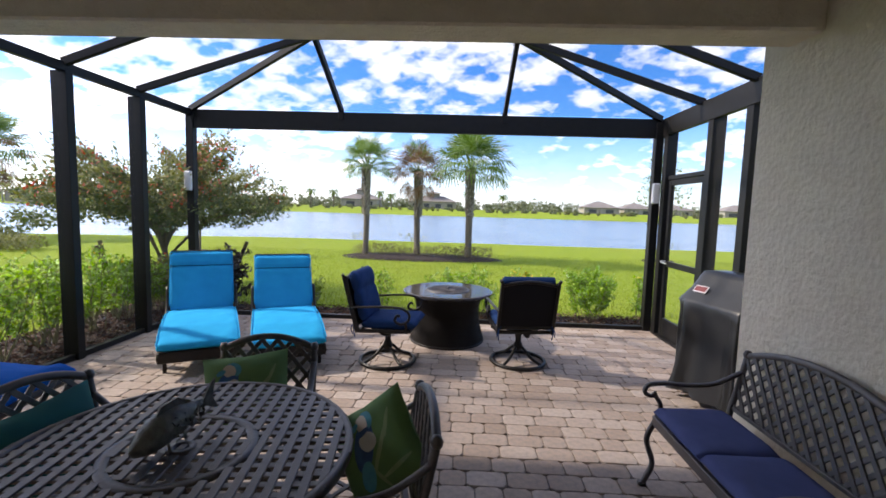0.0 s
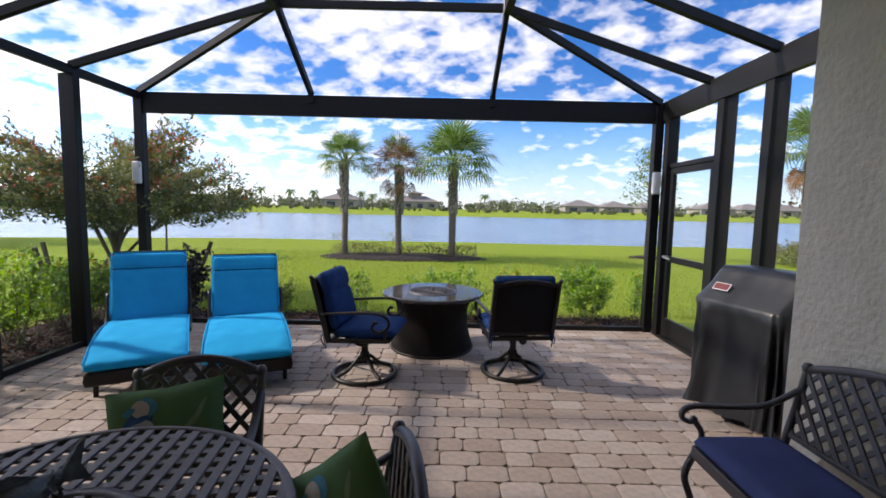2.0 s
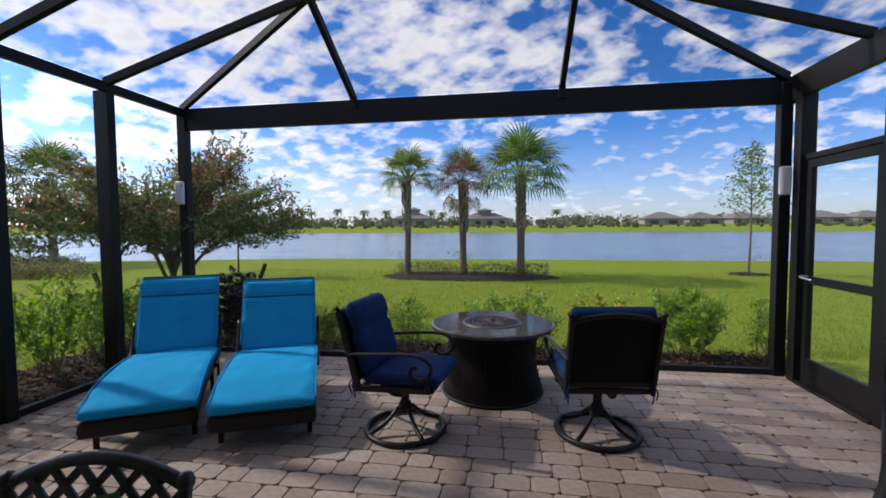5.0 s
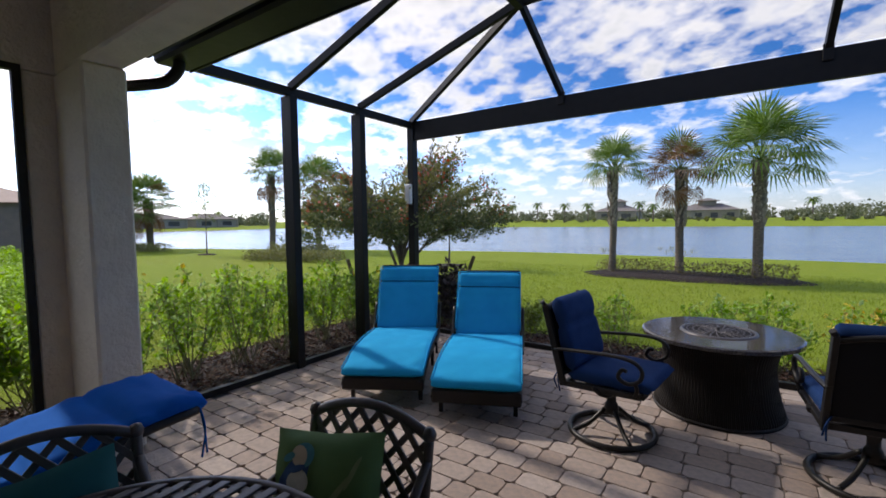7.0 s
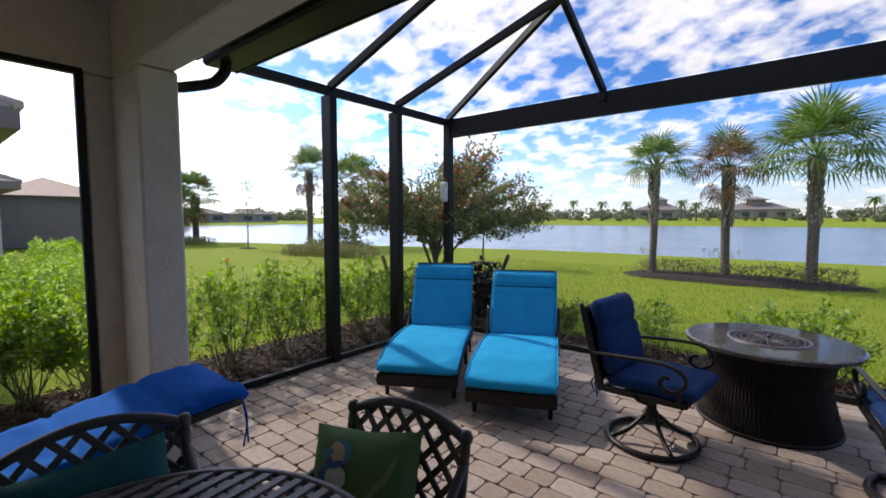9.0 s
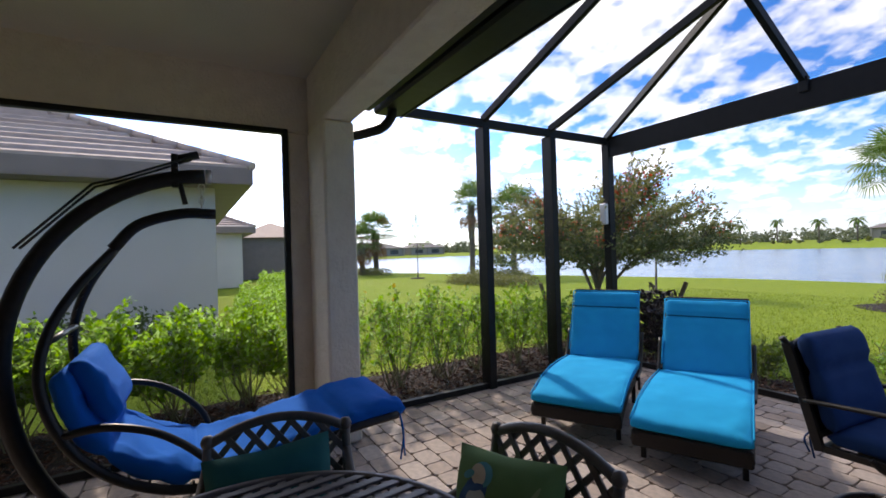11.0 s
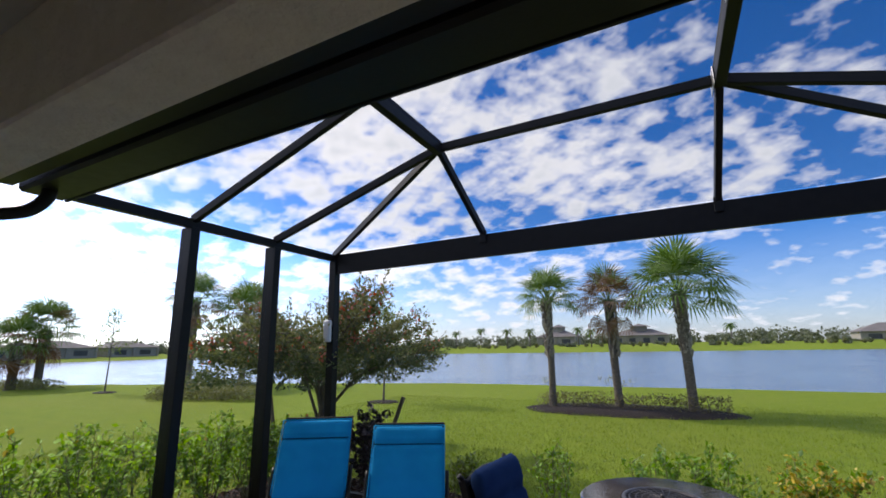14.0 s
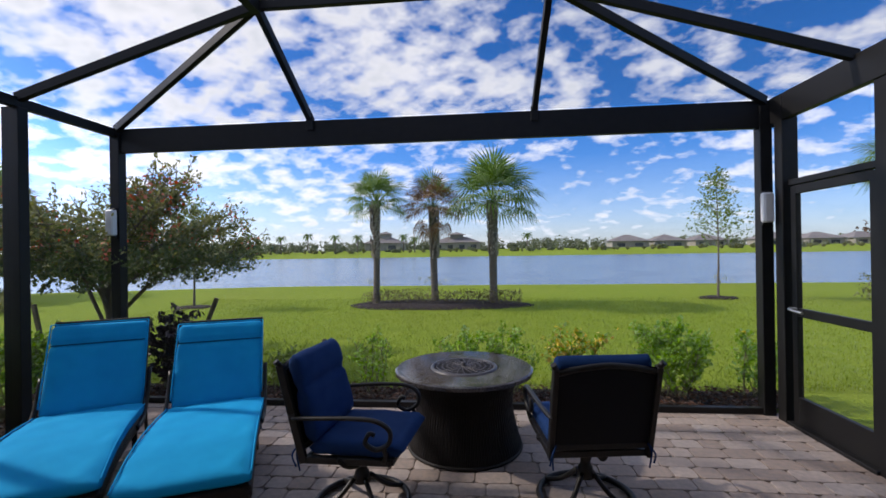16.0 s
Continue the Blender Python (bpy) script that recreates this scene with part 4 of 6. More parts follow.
# covered grill
def grill(m):
    t = thing("covered_grill", "barbecue grill under a creased black vinyl cover", "grill", m)
    hx, hy = 0.29, 0.36
    sect = [(0.06, 1.03, 1.0), (0.20, 1.0, 1.0), (0.40, 0.98, 1.0), (0.50, 0.985, 1.0), (0.60, 0.99, 1.0), (0.68, 1.0, 1.0), (0.76, 1.02, 1.01), (0.835, 1.06, 1.03), (0.86, 1.0, 1.0), (0.95, 0.8, 0.98), (1.05, 0.56, 0.93), (1.09, 0.46, 0.88), (1.10, 0.2, 0.5)]
    n, verts, faces = 144, [], []
    for z, fx, fy in sect:
        for k in range(n):
            a = 2 * math.pi * k / n
            ca, sa = math.cos(a), math.sin(a)
            x = math.copysign(abs(ca) ** 0.28, ca) * hx * fx + (0.05 if z > 0.86 else 0) * (1 if ca > 0 else 1)
            y = math.copysign(abs(sa) ** 0.28, sa) * hy * fy
            fold = max(0.0, 0.84 - z)
            wv = 1.4 * noise.noise(Vector((x * 11, y * 11, z * 0.8))) - 1.1 * abs(noise.noise(Vector((x * 17 + 5, y * 17, z * 1.3)))) + 0.25
            push = wv * 0.10 * min(1, fold * 2.2)
            pleat = math.sin(a * 13 + 3.0 * noise.noise(Vector((ca * 2, sa * 2, z * 0.5))))
            push += 0.034 * (pleat - 0.5 * abs(pleat)) * min(1, fold * 3.0)
            verts.append((x + ca * push, y + sa * push, z + (0.02 * noise.noise(Vector((x * 8, y * 8, 3))) if z < 0.2 else 0)))
    for i in range(len(sect) - 1):
        for k in range(n):
            faces.append((i * n + k, i * n + (k + 1) % n, (i + 1) * n + (k + 1) % n, (i + 1) * n + k))
    faces.append(tuple((len(sect) - 1) * n + k for k in range(n)))
    part("cover", Geo().add(verts, faces, True), VINYL, t)
    for x in (-0.20, 0.20):
        for y in (-0.26, 0.26):
            part("cart_leg", Geo().box((x, y, 0.13), (0.035, 0.035, 0.26), 0.003), TUBE, t)
    lab = Geo().add([(-0.232, 0.10, 0.925), (-0.232, 0.235, 0.925), (-0.192, 0.235, 0.975), (-0.192, 0.10, 0.975)], [(0, 3, 2, 1)])
    label = part("cover_label", lab, WHITE, t, "small printed label with red field")
    lab = Geo().add([(-0.230, 0.108, 0.932), (-0.230, 0.227, 0.932), (-0.198, 0.227, 0.972), (-0.198, 0.108, 0.972)], [(0, 3, 2, 1)])
    part("label_print", lab, RED, label)
    return t


grill(pose(3.0, 3.30, 0, 0, 0, 14))


def cast_seat(t, half, seat_z, arch, post_z, depth, name_back="backrest", spacing=0.062):
    """Cast lattice seat furniture: local y = 0 is the back, the seat runs to -y."""
    def by(z):
        return (z - seat_z) * 0.20

    for s in (-1, 1):
        g = Geo().tube(curve([(s * half, 0.05, 0.0), (s * half, 0.03, 0.2), (s * half, 0.0, seat_z), (s * half, by(0.65), 0.65), (s * half, by(post_z), post_z)], 5), 0.017, 8)
        g.lathe([(0.0, 0.035), (0.016, 0.03), (0.024, 0.012), (0.02, -0.005), (0.014, -0.01)], 12, (s * half, by(post_z), post_z))
        part("back_post", g, CAST, t)
        g = Geo().tube(curve([(s * half, -depth + 0.03, seat_z), (s * half, -depth - 0.015, seat_z * 0.7), (s * half, -depth + 0.025, seat_z * 0.35), (s * half, -depth - 0.01, 0.04), (s * half, -depth - 0.03, 0.0)], 6), 0.016, 8)
        g.box((s * half, -depth - 0.025, 0.012), (0.035, 0.045, 0.024), 0.006)
        part("front_leg", g, CAST, t)
        arm = curve([(s * half, by(0.70), 0.70), (s * (half + 0.01), -0.08, 0.62), (s * (half + 0.02), -0.22, 0.60), (s * (half + 0.02), -depth + 0.06, 0.605), (s * (half + 0.02), -depth - 0.02, 0.59), (s * (half + 0.02), -depth - 0.035, 0.55), (s * (half + 0.015), -depth, 0.53), (s * (half + 0.01), -depth + 0.025, 0.555)], 6)
        part("armrest", Geo().tube(arm, 0.0165, 8, True, 0.75), CAST, t)
        part("arm_support", Geo().tube(curve([(s * (half + 0.015), -depth + 0.01, 0.55), (s * half, -depth + 0.05, 0.48), (s * half, -depth + 0.03, seat_z)], 6), 0.013, 8), CAST, t)
    top = [(x, by(post_z + arch * (1 - (x / half) ** 2)), post_z + arch * (1 - (x / half) ** 2)) for x in np.linspace(-half, half, 15)]
    g = Geo().tube(top, 0.018, 8)
    low = seat_z + 0.09
    part("lower_rail", Geo().bar((-half, by(low), low), (half, by(low), low), 0.025, 0.022), CAST, t)
    back = part(name_back, g, CAST, t)
    lattice(None, lambda u, v: abs(u) < half - 0.005 and 0.0 < v < (post_z - low + arch * (1 - (u / half) ** 2)), (0, by(low), low), (1, 0, 0), (0, 0.196, 0.98), 16, spacing, 0.022, 0.011, (0.86, -0.86), 1.3, 0.003, back)
    g = Geo()
    for x in (-half, half):
        g.bar((x, -depth + 0.02, seat_z), (x, 0.0, seat_z), 0.025, 0.04)
    g.bar((-half, -depth + 0.02, seat_z - 0.005), (half, -depth + 0.02, seat_z - 0.005), 0.025, 0.055).bar((-half, 0, seat_z), (half, 0, seat_z), 0.025, 0.04)
    seat = part("seat", g, CAST, t)
    lattice(None, lambda u, v: abs(u) < half - 0.01 and abs(v) < depth / 2 - 0.02, (0, -depth / 2, seat_z + 0.008), (1, 0, 0), (0, 1, 0), 14, 0.085, 0.02, 0.008, (0.785, -0.785), 1.3, 0.003, seat)


def dining_chair(m):
    t = thing("dining_chair", "dark cast aluminium dining chair with lattice back and arms", "chair", m, "dining chairs")
    cast_seat(t, 0.24, 0.40, 0.065, 0.77, 0.46)
    return t


def pillow(m, material, label, printed, across=0.0):
    t = thing("throw_pillow", label, "pillow", m)
    w, h, th, n = 0.42, 0.36, 0.14, 18
    verts, faces = [], []

    def at(u, v, s):
        e = max(0.0, (1 - abs(u) ** 2.6)) * max(0.0, (1 - abs(v) ** 2.6))
        pinch = 1 - 0.07 * (1 - abs(u)) * abs(v) ** 3 - 0.07 * (1 - abs(v)) * abs(u) ** 3
        d = noise.noise(Vector((u * 2.5 + w, v * 2.5, s))) * 0.008
        return (u * w / 2 * pinch, s * (th / 2 * e ** 0.5 + d * e), v * h / 2 * pinch + h / 2)

    for s in (-1, 1):
        base = len(verts)
        for j in range(n + 1):
            for i in range(n + 1):
                verts.append(at(-1 + 2 * i / n, -1 + 2 * j / n, s))
        for j in range(n):
            for i in range(n):
                q = (base + j * (n + 1) + i, base + j * (n + 1) + i + 1, base + (j + 1) * (n + 1) + i + 1, base + (j + 1) * (n + 1) + i)
                faces.append(q if s < 0 else q[::-1])
    body = part("pillow_body", Geo().add(verts, faces, True), material, t)
    if printed:
        def blot(name, cu, cv, ru, rv, tilt, mt, lift):
            g, k = Geo(), 14
            vs = []
            for ring, sc in ((0, 0.0), (1, 0.5), (2, 1.0)):
                for i in range(k):
                    a = 2 * math.pi * i / k
                    x, z = math.cos(a) * ru * sc, math.sin(a) * rv * sc
                    u, v = cu + x * math.cos(tilt) - z * math.sin(tilt), cv + x * math.sin(tilt) + z * math.cos(tilt)
                    p = at(u, v, -1)
                    vs.append((p[0], p[1] - lift, p[2]))
            fs = [(r * k + i, r * k + (i + 1) % k, (r + 1) * k + (i + 1) % k, (r + 1) * k + i) for r in (0, 1) for i in range(k)]
            part(name, g.add(vs, fs, True), mt, body)
        blot("print_patch", across - 0.44, 0.10, 0.25, 0.56, -0.42, PRINT_BLUE, 0.003)
        blot("print_patch", across - 0.58, -0.50, 0.18, 0.34, -0.5, PRINT_AQUA, 0.0055)
        blot("print_patch", across - 0.30, 0.16, 0.21, 0.20, 0.4, PRINT_WHITE, 0.006)
        blot("print_patch", across - 0.26, 0.60, 0.20, 0.22, 0.6, PRINT_AQUA, 0.0045)
        blot("print_patch", across - 0.33, 0.58, 0.15, 0.19, 0.35, PRINT_PEACH, 0.0075)
        blot("print_patch", across - 0.52, 0.55, 0.12, 0.07, 0.5, PRINT_AQUA, 0.0085)
        blot("print_patch", across - 0.33, 0.37, 0.17, 0.06, 0.3, PRINT_BLUE, 0.0095)
        for cu, cv, ru, rv, a in ((0.3, -0.1, 0.05, 0.5, -0.6), (0.5, -0.55, 0.05, 0.4, -1.3), (0.1, -0.6, 0.045, 0.35, 0.3), (0.62, 0.35, 0.04, 0.3, -0.4)):
            blot("leaf_streak", cu, cv, ru, rv, a, PRINT_LEAF, 0.003)
    return t


CH_B, CH_A, CH_C = pose(-0.322, 1.895, 0, 0, 0, 8), pose(-0.925, 1.235, 0, 0, 0, 77), pose(0.515, 1.28, 0, 0, 0, -78)
for mtx in (CH_B, CH_A, CH_C):
    dining_chair(mtx)
for mtx, label in ((CH_B, "green pillow with blue and white print on a dining chair"), (CH_C, "leaf green printed pillow leaning sideways in a dining chair")):
    pillow(mtx @ (pose(-0.045, -0.13, 0.43, -20, -6, 8) if mtx is CH_B else pose(0.02, -0.045, 0.46, -14, -38, 56)), GREEN, label, True, 0.0 if mtx is CH_B else 0.42)
pillow(CH_A @ pose(0.0, -0.10, 0.425, -14, -6, 0), TEAL, "plain dark teal pillow propped on a dining chair", False)

# dining table
TC, TR, TZ = (-0.25, 1.07), 0.585, 0.71
table = thing("dining_table", "round dark cast aluminium dining table with woven lattice top", "table", Matrix.Translation((*TC, 0)))
g = Geo()
lattice(g, lambda u, v: 0.24 ** 2 < u * u + v * v < (TR - 0.01) ** 2, (0, 0, TZ - 0.008), (1, 0, 0), (0, 1, 0), 13, 0.052, 0.028, 0.010, (0.12, 0.12 + math.pi / 2), 0.7, 0.003)
part("lattice_top", g, CAST, table)
g = Geo()
lattice(g, lambda u, v: u * u + v * v < 0.215 ** 2, (0, 0, TZ - 0.008), (1, 0, 0), (0, 1, 0), 6, 0.052, 0.028, 0.010, (0.12, 0.12 + math.pi / 2), 0.3, 0.003)
part("lattice_centre", g, CAST, table)
part("rim", Geo().lathe([(TR - 0.03, TZ - 0.012), (TR - 0.028, TZ), (TR - 0.008, TZ + 0.003), (TR, TZ - 0.006), (TR, TZ - 0.03), (TR - 0.01, TZ - 0.036), (TR - 0.03, TZ - 0.012)], 72), CAST, table)
part("inner_ring", Geo().lathe([(0.208, TZ - 0.014), (0.210, TZ - 0.001), (0.246, TZ - 0.001), (0.248, TZ - 0.014), (0.208, TZ - 0.014)], 56), CAST, table)
part("umbrella_ring", Geo().lathe([(0.024, TZ - 0.012), (0.026, TZ + 0.004), (0.045, TZ + 0.003), (0.048, TZ - 0.012)], 24), CAST, table)
for k in range(4):
    a = 0.35 + math.pi / 4 + k * math.pi / 2
    c, s = math.cos(a), math.sin(a)
    g = Geo().tube(curve([(0.5 * c, 0.5 * s, TZ - 0.02), (0.44 * c, 0.44 * s, 0.55), (0.33 * c, 0.33 * s, 0.35), (0.40 * c, 0.40 * s, 0.12), (0.48 * c, 0.48 * s, 0.0)], 6), 0.021, 8)
    part("leg", g, CAST, table)
part("stretcher_ring", Geo().tube([(0.34 * math.cos(a), 0.34 * math.sin(a), 0.34) for a in np.linspace(0, 2 * math.pi, 41)], 0.013, 8, False), CAST, table)

fish = thing("fish_sculpture", "small grey metal fish ornament standing on the table", "ornament", pose(-0.29, 1.09, TZ - 0.006, 0, 0, -108) @ Matrix.Diagonal((0.78, 1.05, 0.92, 1)))
rows = [(-0.20, 0.004, 0.006, 0.055), (-0.185, 0.02, 0.025, 0.058), (-0.14, 0.042, 0.05, 0.07), (-0.08, 0.05, 0.062, 0.085), (0.0, 0.045, 0.06, 0.097), (0.07, 0.032, 0.045, 0.107), (0.12, 0.018, 0.026, 0.117), (0.15, 0.008, 0.015, 0.125)]
verts, faces, n = [], [], 16
for x, ry, rz_, zc in rows:
    for k in range(n):
        a = 2 * math.pi * k / n
        verts.append((-x, ry * math.cos(a), zc + rz_ * math.sin(a)))
for i in range(len(rows) - 1):
    for k in range(n):
        faces.append((i * n + k, (i + 1) * n + k, (i + 1) * n + (k + 1) % n, i * n + (k + 1) % n))
g = Geo().add(verts, faces, True)
for x0, z0, pts in ((0, 0, [(-0.14, 0.118), (-0.20, 0.185), (-0.225, 0.20), (-0.205, 0.13), (-0.235, 0.075), (-0.20, 0.085), (-0.14, 0.11)]), (0, 0, [(0.09, 0.135), (0.06, 0.175), (-0.02, 0.185), (-0.09, 0.15), (0.0, 0.145)])):
    k = len(pts)
    g.add([(x, -0.004, z) for x, z in pts] + [(x, 0.004, z) for x, z in pts], [tuple(range(k)), tuple(reversed(range(k, 2 * k)))] + [(i, k + i, k + (i + 1) % k, (i + 1) % k) for i in range(k)])
for i in range(9):
    for j in range(9):
        x, a = 0.05 - i * 0.022, -1.0 + j * 0.5 + (i % 2) * 0.25
        r = 0.052 - 0.0022 * i * (i > 3)
        if a < 3.6:
            g.leaves([(x, (r - 0.006) * math.cos(a), 0.087 + i * 0.002 + r * math.sin(a))], 0.026, long=1.2)
g.tube([(0.05, 0.02, 0.04), (0.06, 0.04, 0.0)], 0.006, 6).tube([(0.05, -0.02, 0.04), (0.06, -0.04, 0.0)], 0.006, 6).tube([(-0.05, 0.0, 0.05), (-0.06, 0.0, 0.0)], 0.006, 6)
part("fish_body", g, FISH, fish)

# bench
bench = thing("garden_bench", "dark cast aluminium bench with lattice back against the stucco wall", "bench", pose(2.25, 1.62, 0, 0, 0, -90))
cast_seat(bench, 0.49, 0.40, 0.10, 0.79, 0.43, spacing=0.058)
for x in (-0.24, 0.24):
    t = thing("bench_cushion", "navy blue square seat cushion on the cast bench", "cushion", bench.matrix_world @ pose(x, 0, 0), "bench cushions")
    part("cushion_body", Geo().pad([(-0.43 + 0.40 * k / 14, 0.455) for k in range(15)], 0.475, 0.075, 5 + x, 14, 0.005), FADED, t)

# hanging lounger: local x across, y along, head towards -y
SX = -1.74
swing = thing("hanging_lounger", "hanging curved lounge chair, royal blue cushion, on dark arc stand", "hanging chair", Matrix.Translation((SX, 0, 0)))
arc = [(0, 1.07 - 0.77 * math.sin(a), 1.02 + (0.82 if math.cos(a) > 0 else 0.97) * math.cos(a)) for a in np.linspace(0.02, math.pi * 0.97, 40)]
part("stand_arc", Geo().tube(arc, 0.036, 12), TUBE, swing, "thick dark steel arc")
g = Geo().bar((0, 0.75, 0.03), (0, 1.75, 0.03), 0.06, 0.05).bar((-0.55, 0.62, 0.025), (0.55, 0.62, 0.025), 0.06, 0.05).bar((-0.5, 1.6, 0.025), (0.5, 1.6, 0.025), 0.06, 0.05)
part("stand_base", g, TUBE, swing)
part("tip_cap", Geo().tube([(0, 1.06, 1.84), (0, 1.085, 1.84)], 0.037, 12), ALU, swing, "bright metal end cap")
g = Geo()
for i, z in enumerate((1.785, 1.755, 1.725, 1.695)):
    ring = [((0.014 * math.cos(a) if i % 2 else 0), 1.04 + (0 if i % 2 else 0.014 * math.cos(a)), z + 0.021 * math.sin(a)) for a in np.linspace(0, 2 * math.pi, 15)]
    g.tube(ring, 0.004, 6, False)
part("chain", g, ALU, swing, "short steel chain")


def shrink(pts):
    """Draws the chair's head end towards its foot."""
    return [Vector((p.x, 1.98 - (1.98 - p.y) * 0.95, p.z)) for p in pts]


top_arch = curve([(0, 1.10, 1.655), (0, 0.95, 1.655), (0, 0.78, 1.60), (0, 0.68, 1.49)], 5)
part("hanger_arch", Geo().tube(top_arch, 0.026, 10), TUBE, swing)
for s in (-1, 1):
    rail = curve([(0, 0.62, 1.49), (s * 0.13, 0.50, 1.33), (s * 0.25, 0.42, 1.15), (s * 0.30, 0.41, 0.95), (s * 0.31, 0.50, 0.72), (s * 0.31, 0.68, 0.55), (s * 0.31, 0.92, 0.46), (s * 0.31, 1.2, 0.48), (s * 0.31, 1.6, 0.55), (s * 0.30, 1.92, 0.57)], 6)
    rail = shrink(rail)
    part("side_rail", Geo().tube(rail, 0.02, 10), TUBE, swing)
    arm = curve([(s * 0.31, 0.47, 0.78), (s * 0.36, 0.62, 0.80), (s * 0.37, 0.80, 0.74), (s * 0.35, 0.96, 0.60), (s * 0.31, 1.02, 0.47)], 6)
    part("armrest", Geo().tube(shrink(arm), 0.016, 8), TUBE, swing)
part("foot_bar", Geo().tube([(-0.30, 1.92, 0.57), (0.30, 1.92, 0.57)], 0.017, 8), TUBE, swing)
part("head_bar", Geo().tube([(-0.25, 0.50, 1.13), (0.25, 0.50, 1.13)], 0.014, 8), TUBE, swing)
g = Geo()
for i in range(18):
    p = rail[6 + i * 2] if 6 + i * 2 < len(rail) else rail[-1]
    g.tube([(-abs(p.x), p.y, p.z), (-abs(p.x) + 0.05, p.y, p.z + 0.01)], 0.006, 5).tube([(abs(p.x), p.y, p.z), (abs(p.x) - 0.05, p.y, p.z + 0.01)], 0.006, 5)
part("lacing", g, TUBE, swing, kind="stuff")
sp = curve([(0, 0.47, 1.02), (0, 0.50, 0.84), (0, 0.62, 0.66), (0, 0.80, 0.55), (0, 1.0, 0.50), (0, 1.2, 0.52), (0, 1.5, 0.565), (0, 1.8, 0.60), (0, 1.98, 0.585)], 10)
part("cushion", Geo().pad([(p.y, p.z) for p in shrink(sp)], 0.60, 0.085, 8, 28, 0.017, seams=(0.22, 0.42, 0.60, 0.80)), ROYAL, swing)
sp = curve([(0, 0.455, 1.04), (0, 0.50, 0.98), (0, 0.56, 0.86), (0, 0.60, 0.78)], 6)
part("head_pillow", Geo().pad([(p.y + 0.03, p.z) for p in shrink(sp)], 0.50, 0.10, 9, 18, 0.02), ROYAL, swing)
for x in (-0.26, 0.26):
    g = Geo()
    g.tube(curve([(x, 1.95, 0.58), (x + 0.01, 1.97, 0.45), (x - 0.015, 1.96, 0.30)], 5), 0.005, 5).tube(curve([(x, 1.95, 0.58), (x - 0.02, 1.98, 0.45), (x + 0.02, 1.97, 0.33)], 5), 0.005, 5)
    part("tie", g, ROYAL, swing)
g = Geo()
for x in (-0.03, 0.05):
    g.tube([(x, 0.36, 1.50), (x, 0.62, 1.775), (x, 0.70, 1.80), (x, 1.0, 1.925)], 0.006, 6)
g.bar((0.01, 0.93, 1.78), (0.01, 0.93, 1.94), 0.04, 0.03, (0, 1, 0)).tube([(0.01, 0.92, 1.91), (0.01, 1.03, 1.945)], 0.02, 8).tube([(0.01, 0.95, 1.80), (0.01, 0.97, 1.70)], 0.012, 8)
part("canopy_bracket", g, TUBE, swing, "bare canopy rods without fabric")


# ---------- plants ----------
def shrub(m, h, r, n, leaf, mt, label, stems=8, low=0.35, name="shrub", flowers=0, fmat=None, group="", reach=0.10):
    """Vase-shaped shrub: bare canes fan out from the base and carry leafy side twigs further up."""
    t = thing(name, label, "shrub", m, group)
    gs, pts, dirs = Geo(), [], []
    per = max(3, int(n / (stems * 9)))
    for k in range(stems):
        a, lean = k * 2.39996 + rng.uniform(-0.4, 0.4), rng.uniform(0.15, 1.0)
        b = Vector((rng.uniform(-0.11, 0.11), rng.uniform(-0.11, 0.11), -0.03))
        tip = Vector((math.cos(a) * r * lean, math.sin(a) * r * lean, h * rng.uniform(0.70, 1.03) * (1 - 0.22 * lean * lean)))
        path = curve([b, b + (tip - b) * 0.4 + Vector((math.cos(a), math.sin(a), 0)) * r * 0.08, b + (tip - b) * 0.75 + Vector(rng.normal(size=3)) * 0.02, tip], 4)
        gs.tube(path, [0.0062 - 0.0042 * i / (len(path) - 1) for i in range(len(path))], 5, False)
        for i in range(9):
            u = low + (1 - low) * (i + rng.uniform(0, 1)) / 9
            f = u * (len(path) - 1)
            p = path[int(f)].lerp(path[min(int(f) + 1, len(path) - 1)], f % 1)
            d = Vector((rng.normal(), rng.normal(), 0.9)).normalized()
            ln = reach * rng.uniform(0.5, 1.6) * (1.15 - 0.6 * abs(u - 0.7))
            gs.tube([p, p + d * ln], [0.003, 0.0015], 4, False)
            for q in range(per):
                pts.append(p + d * ln * rng.uniform(0.1, 1.1) + Vector(rng.normal(size=3)) * 0.022)
                dirs.append(d + Vector(rng.normal(size=3)) * 0.5)
    pts, dirs = np.array(pts), np.array(dirs)
    pts[:, 2] = np.clip(pts[:, 2], 0.05, h * 1.1)
    part("stems", gs, CANE, t)
    part("foliage", Geo().leaves(pts, leaf, dirs=dirs, jitter=0.5), mt, t)
    if flowers:
        top = pts[np.argsort(-pts[:, 2] + rng.normal(size=len(pts)) * 0.1)[:flowers]] + rng.normal(size=(flowers, 3)) * 0.02
        part("blossom", Geo().leaves(top, leaf * 0.8, long=1.2), fmat, t)
    return t


# side border, by the screens
for y, h in ((2.30, 1.02), (2.86, 1.05), (3.42, 1.04), (3.95, 1.0), (4.5, 0.98), (5.05, 0.92), (5.5, 0.8)):
    shrub(pose(-3.60 + rng.uniform(-0.05, 0.05), y, 0, 0, 0, rng.uniform(0, 360)), h, 0.48, 1150, 0.058, LEAF_LIT, "leafy green border shrub with bare lower canes behind the screen", 18, 0.26, flowers=4, fmat=FLOWER_YEL, group="side border shrubs", reach=0.11)
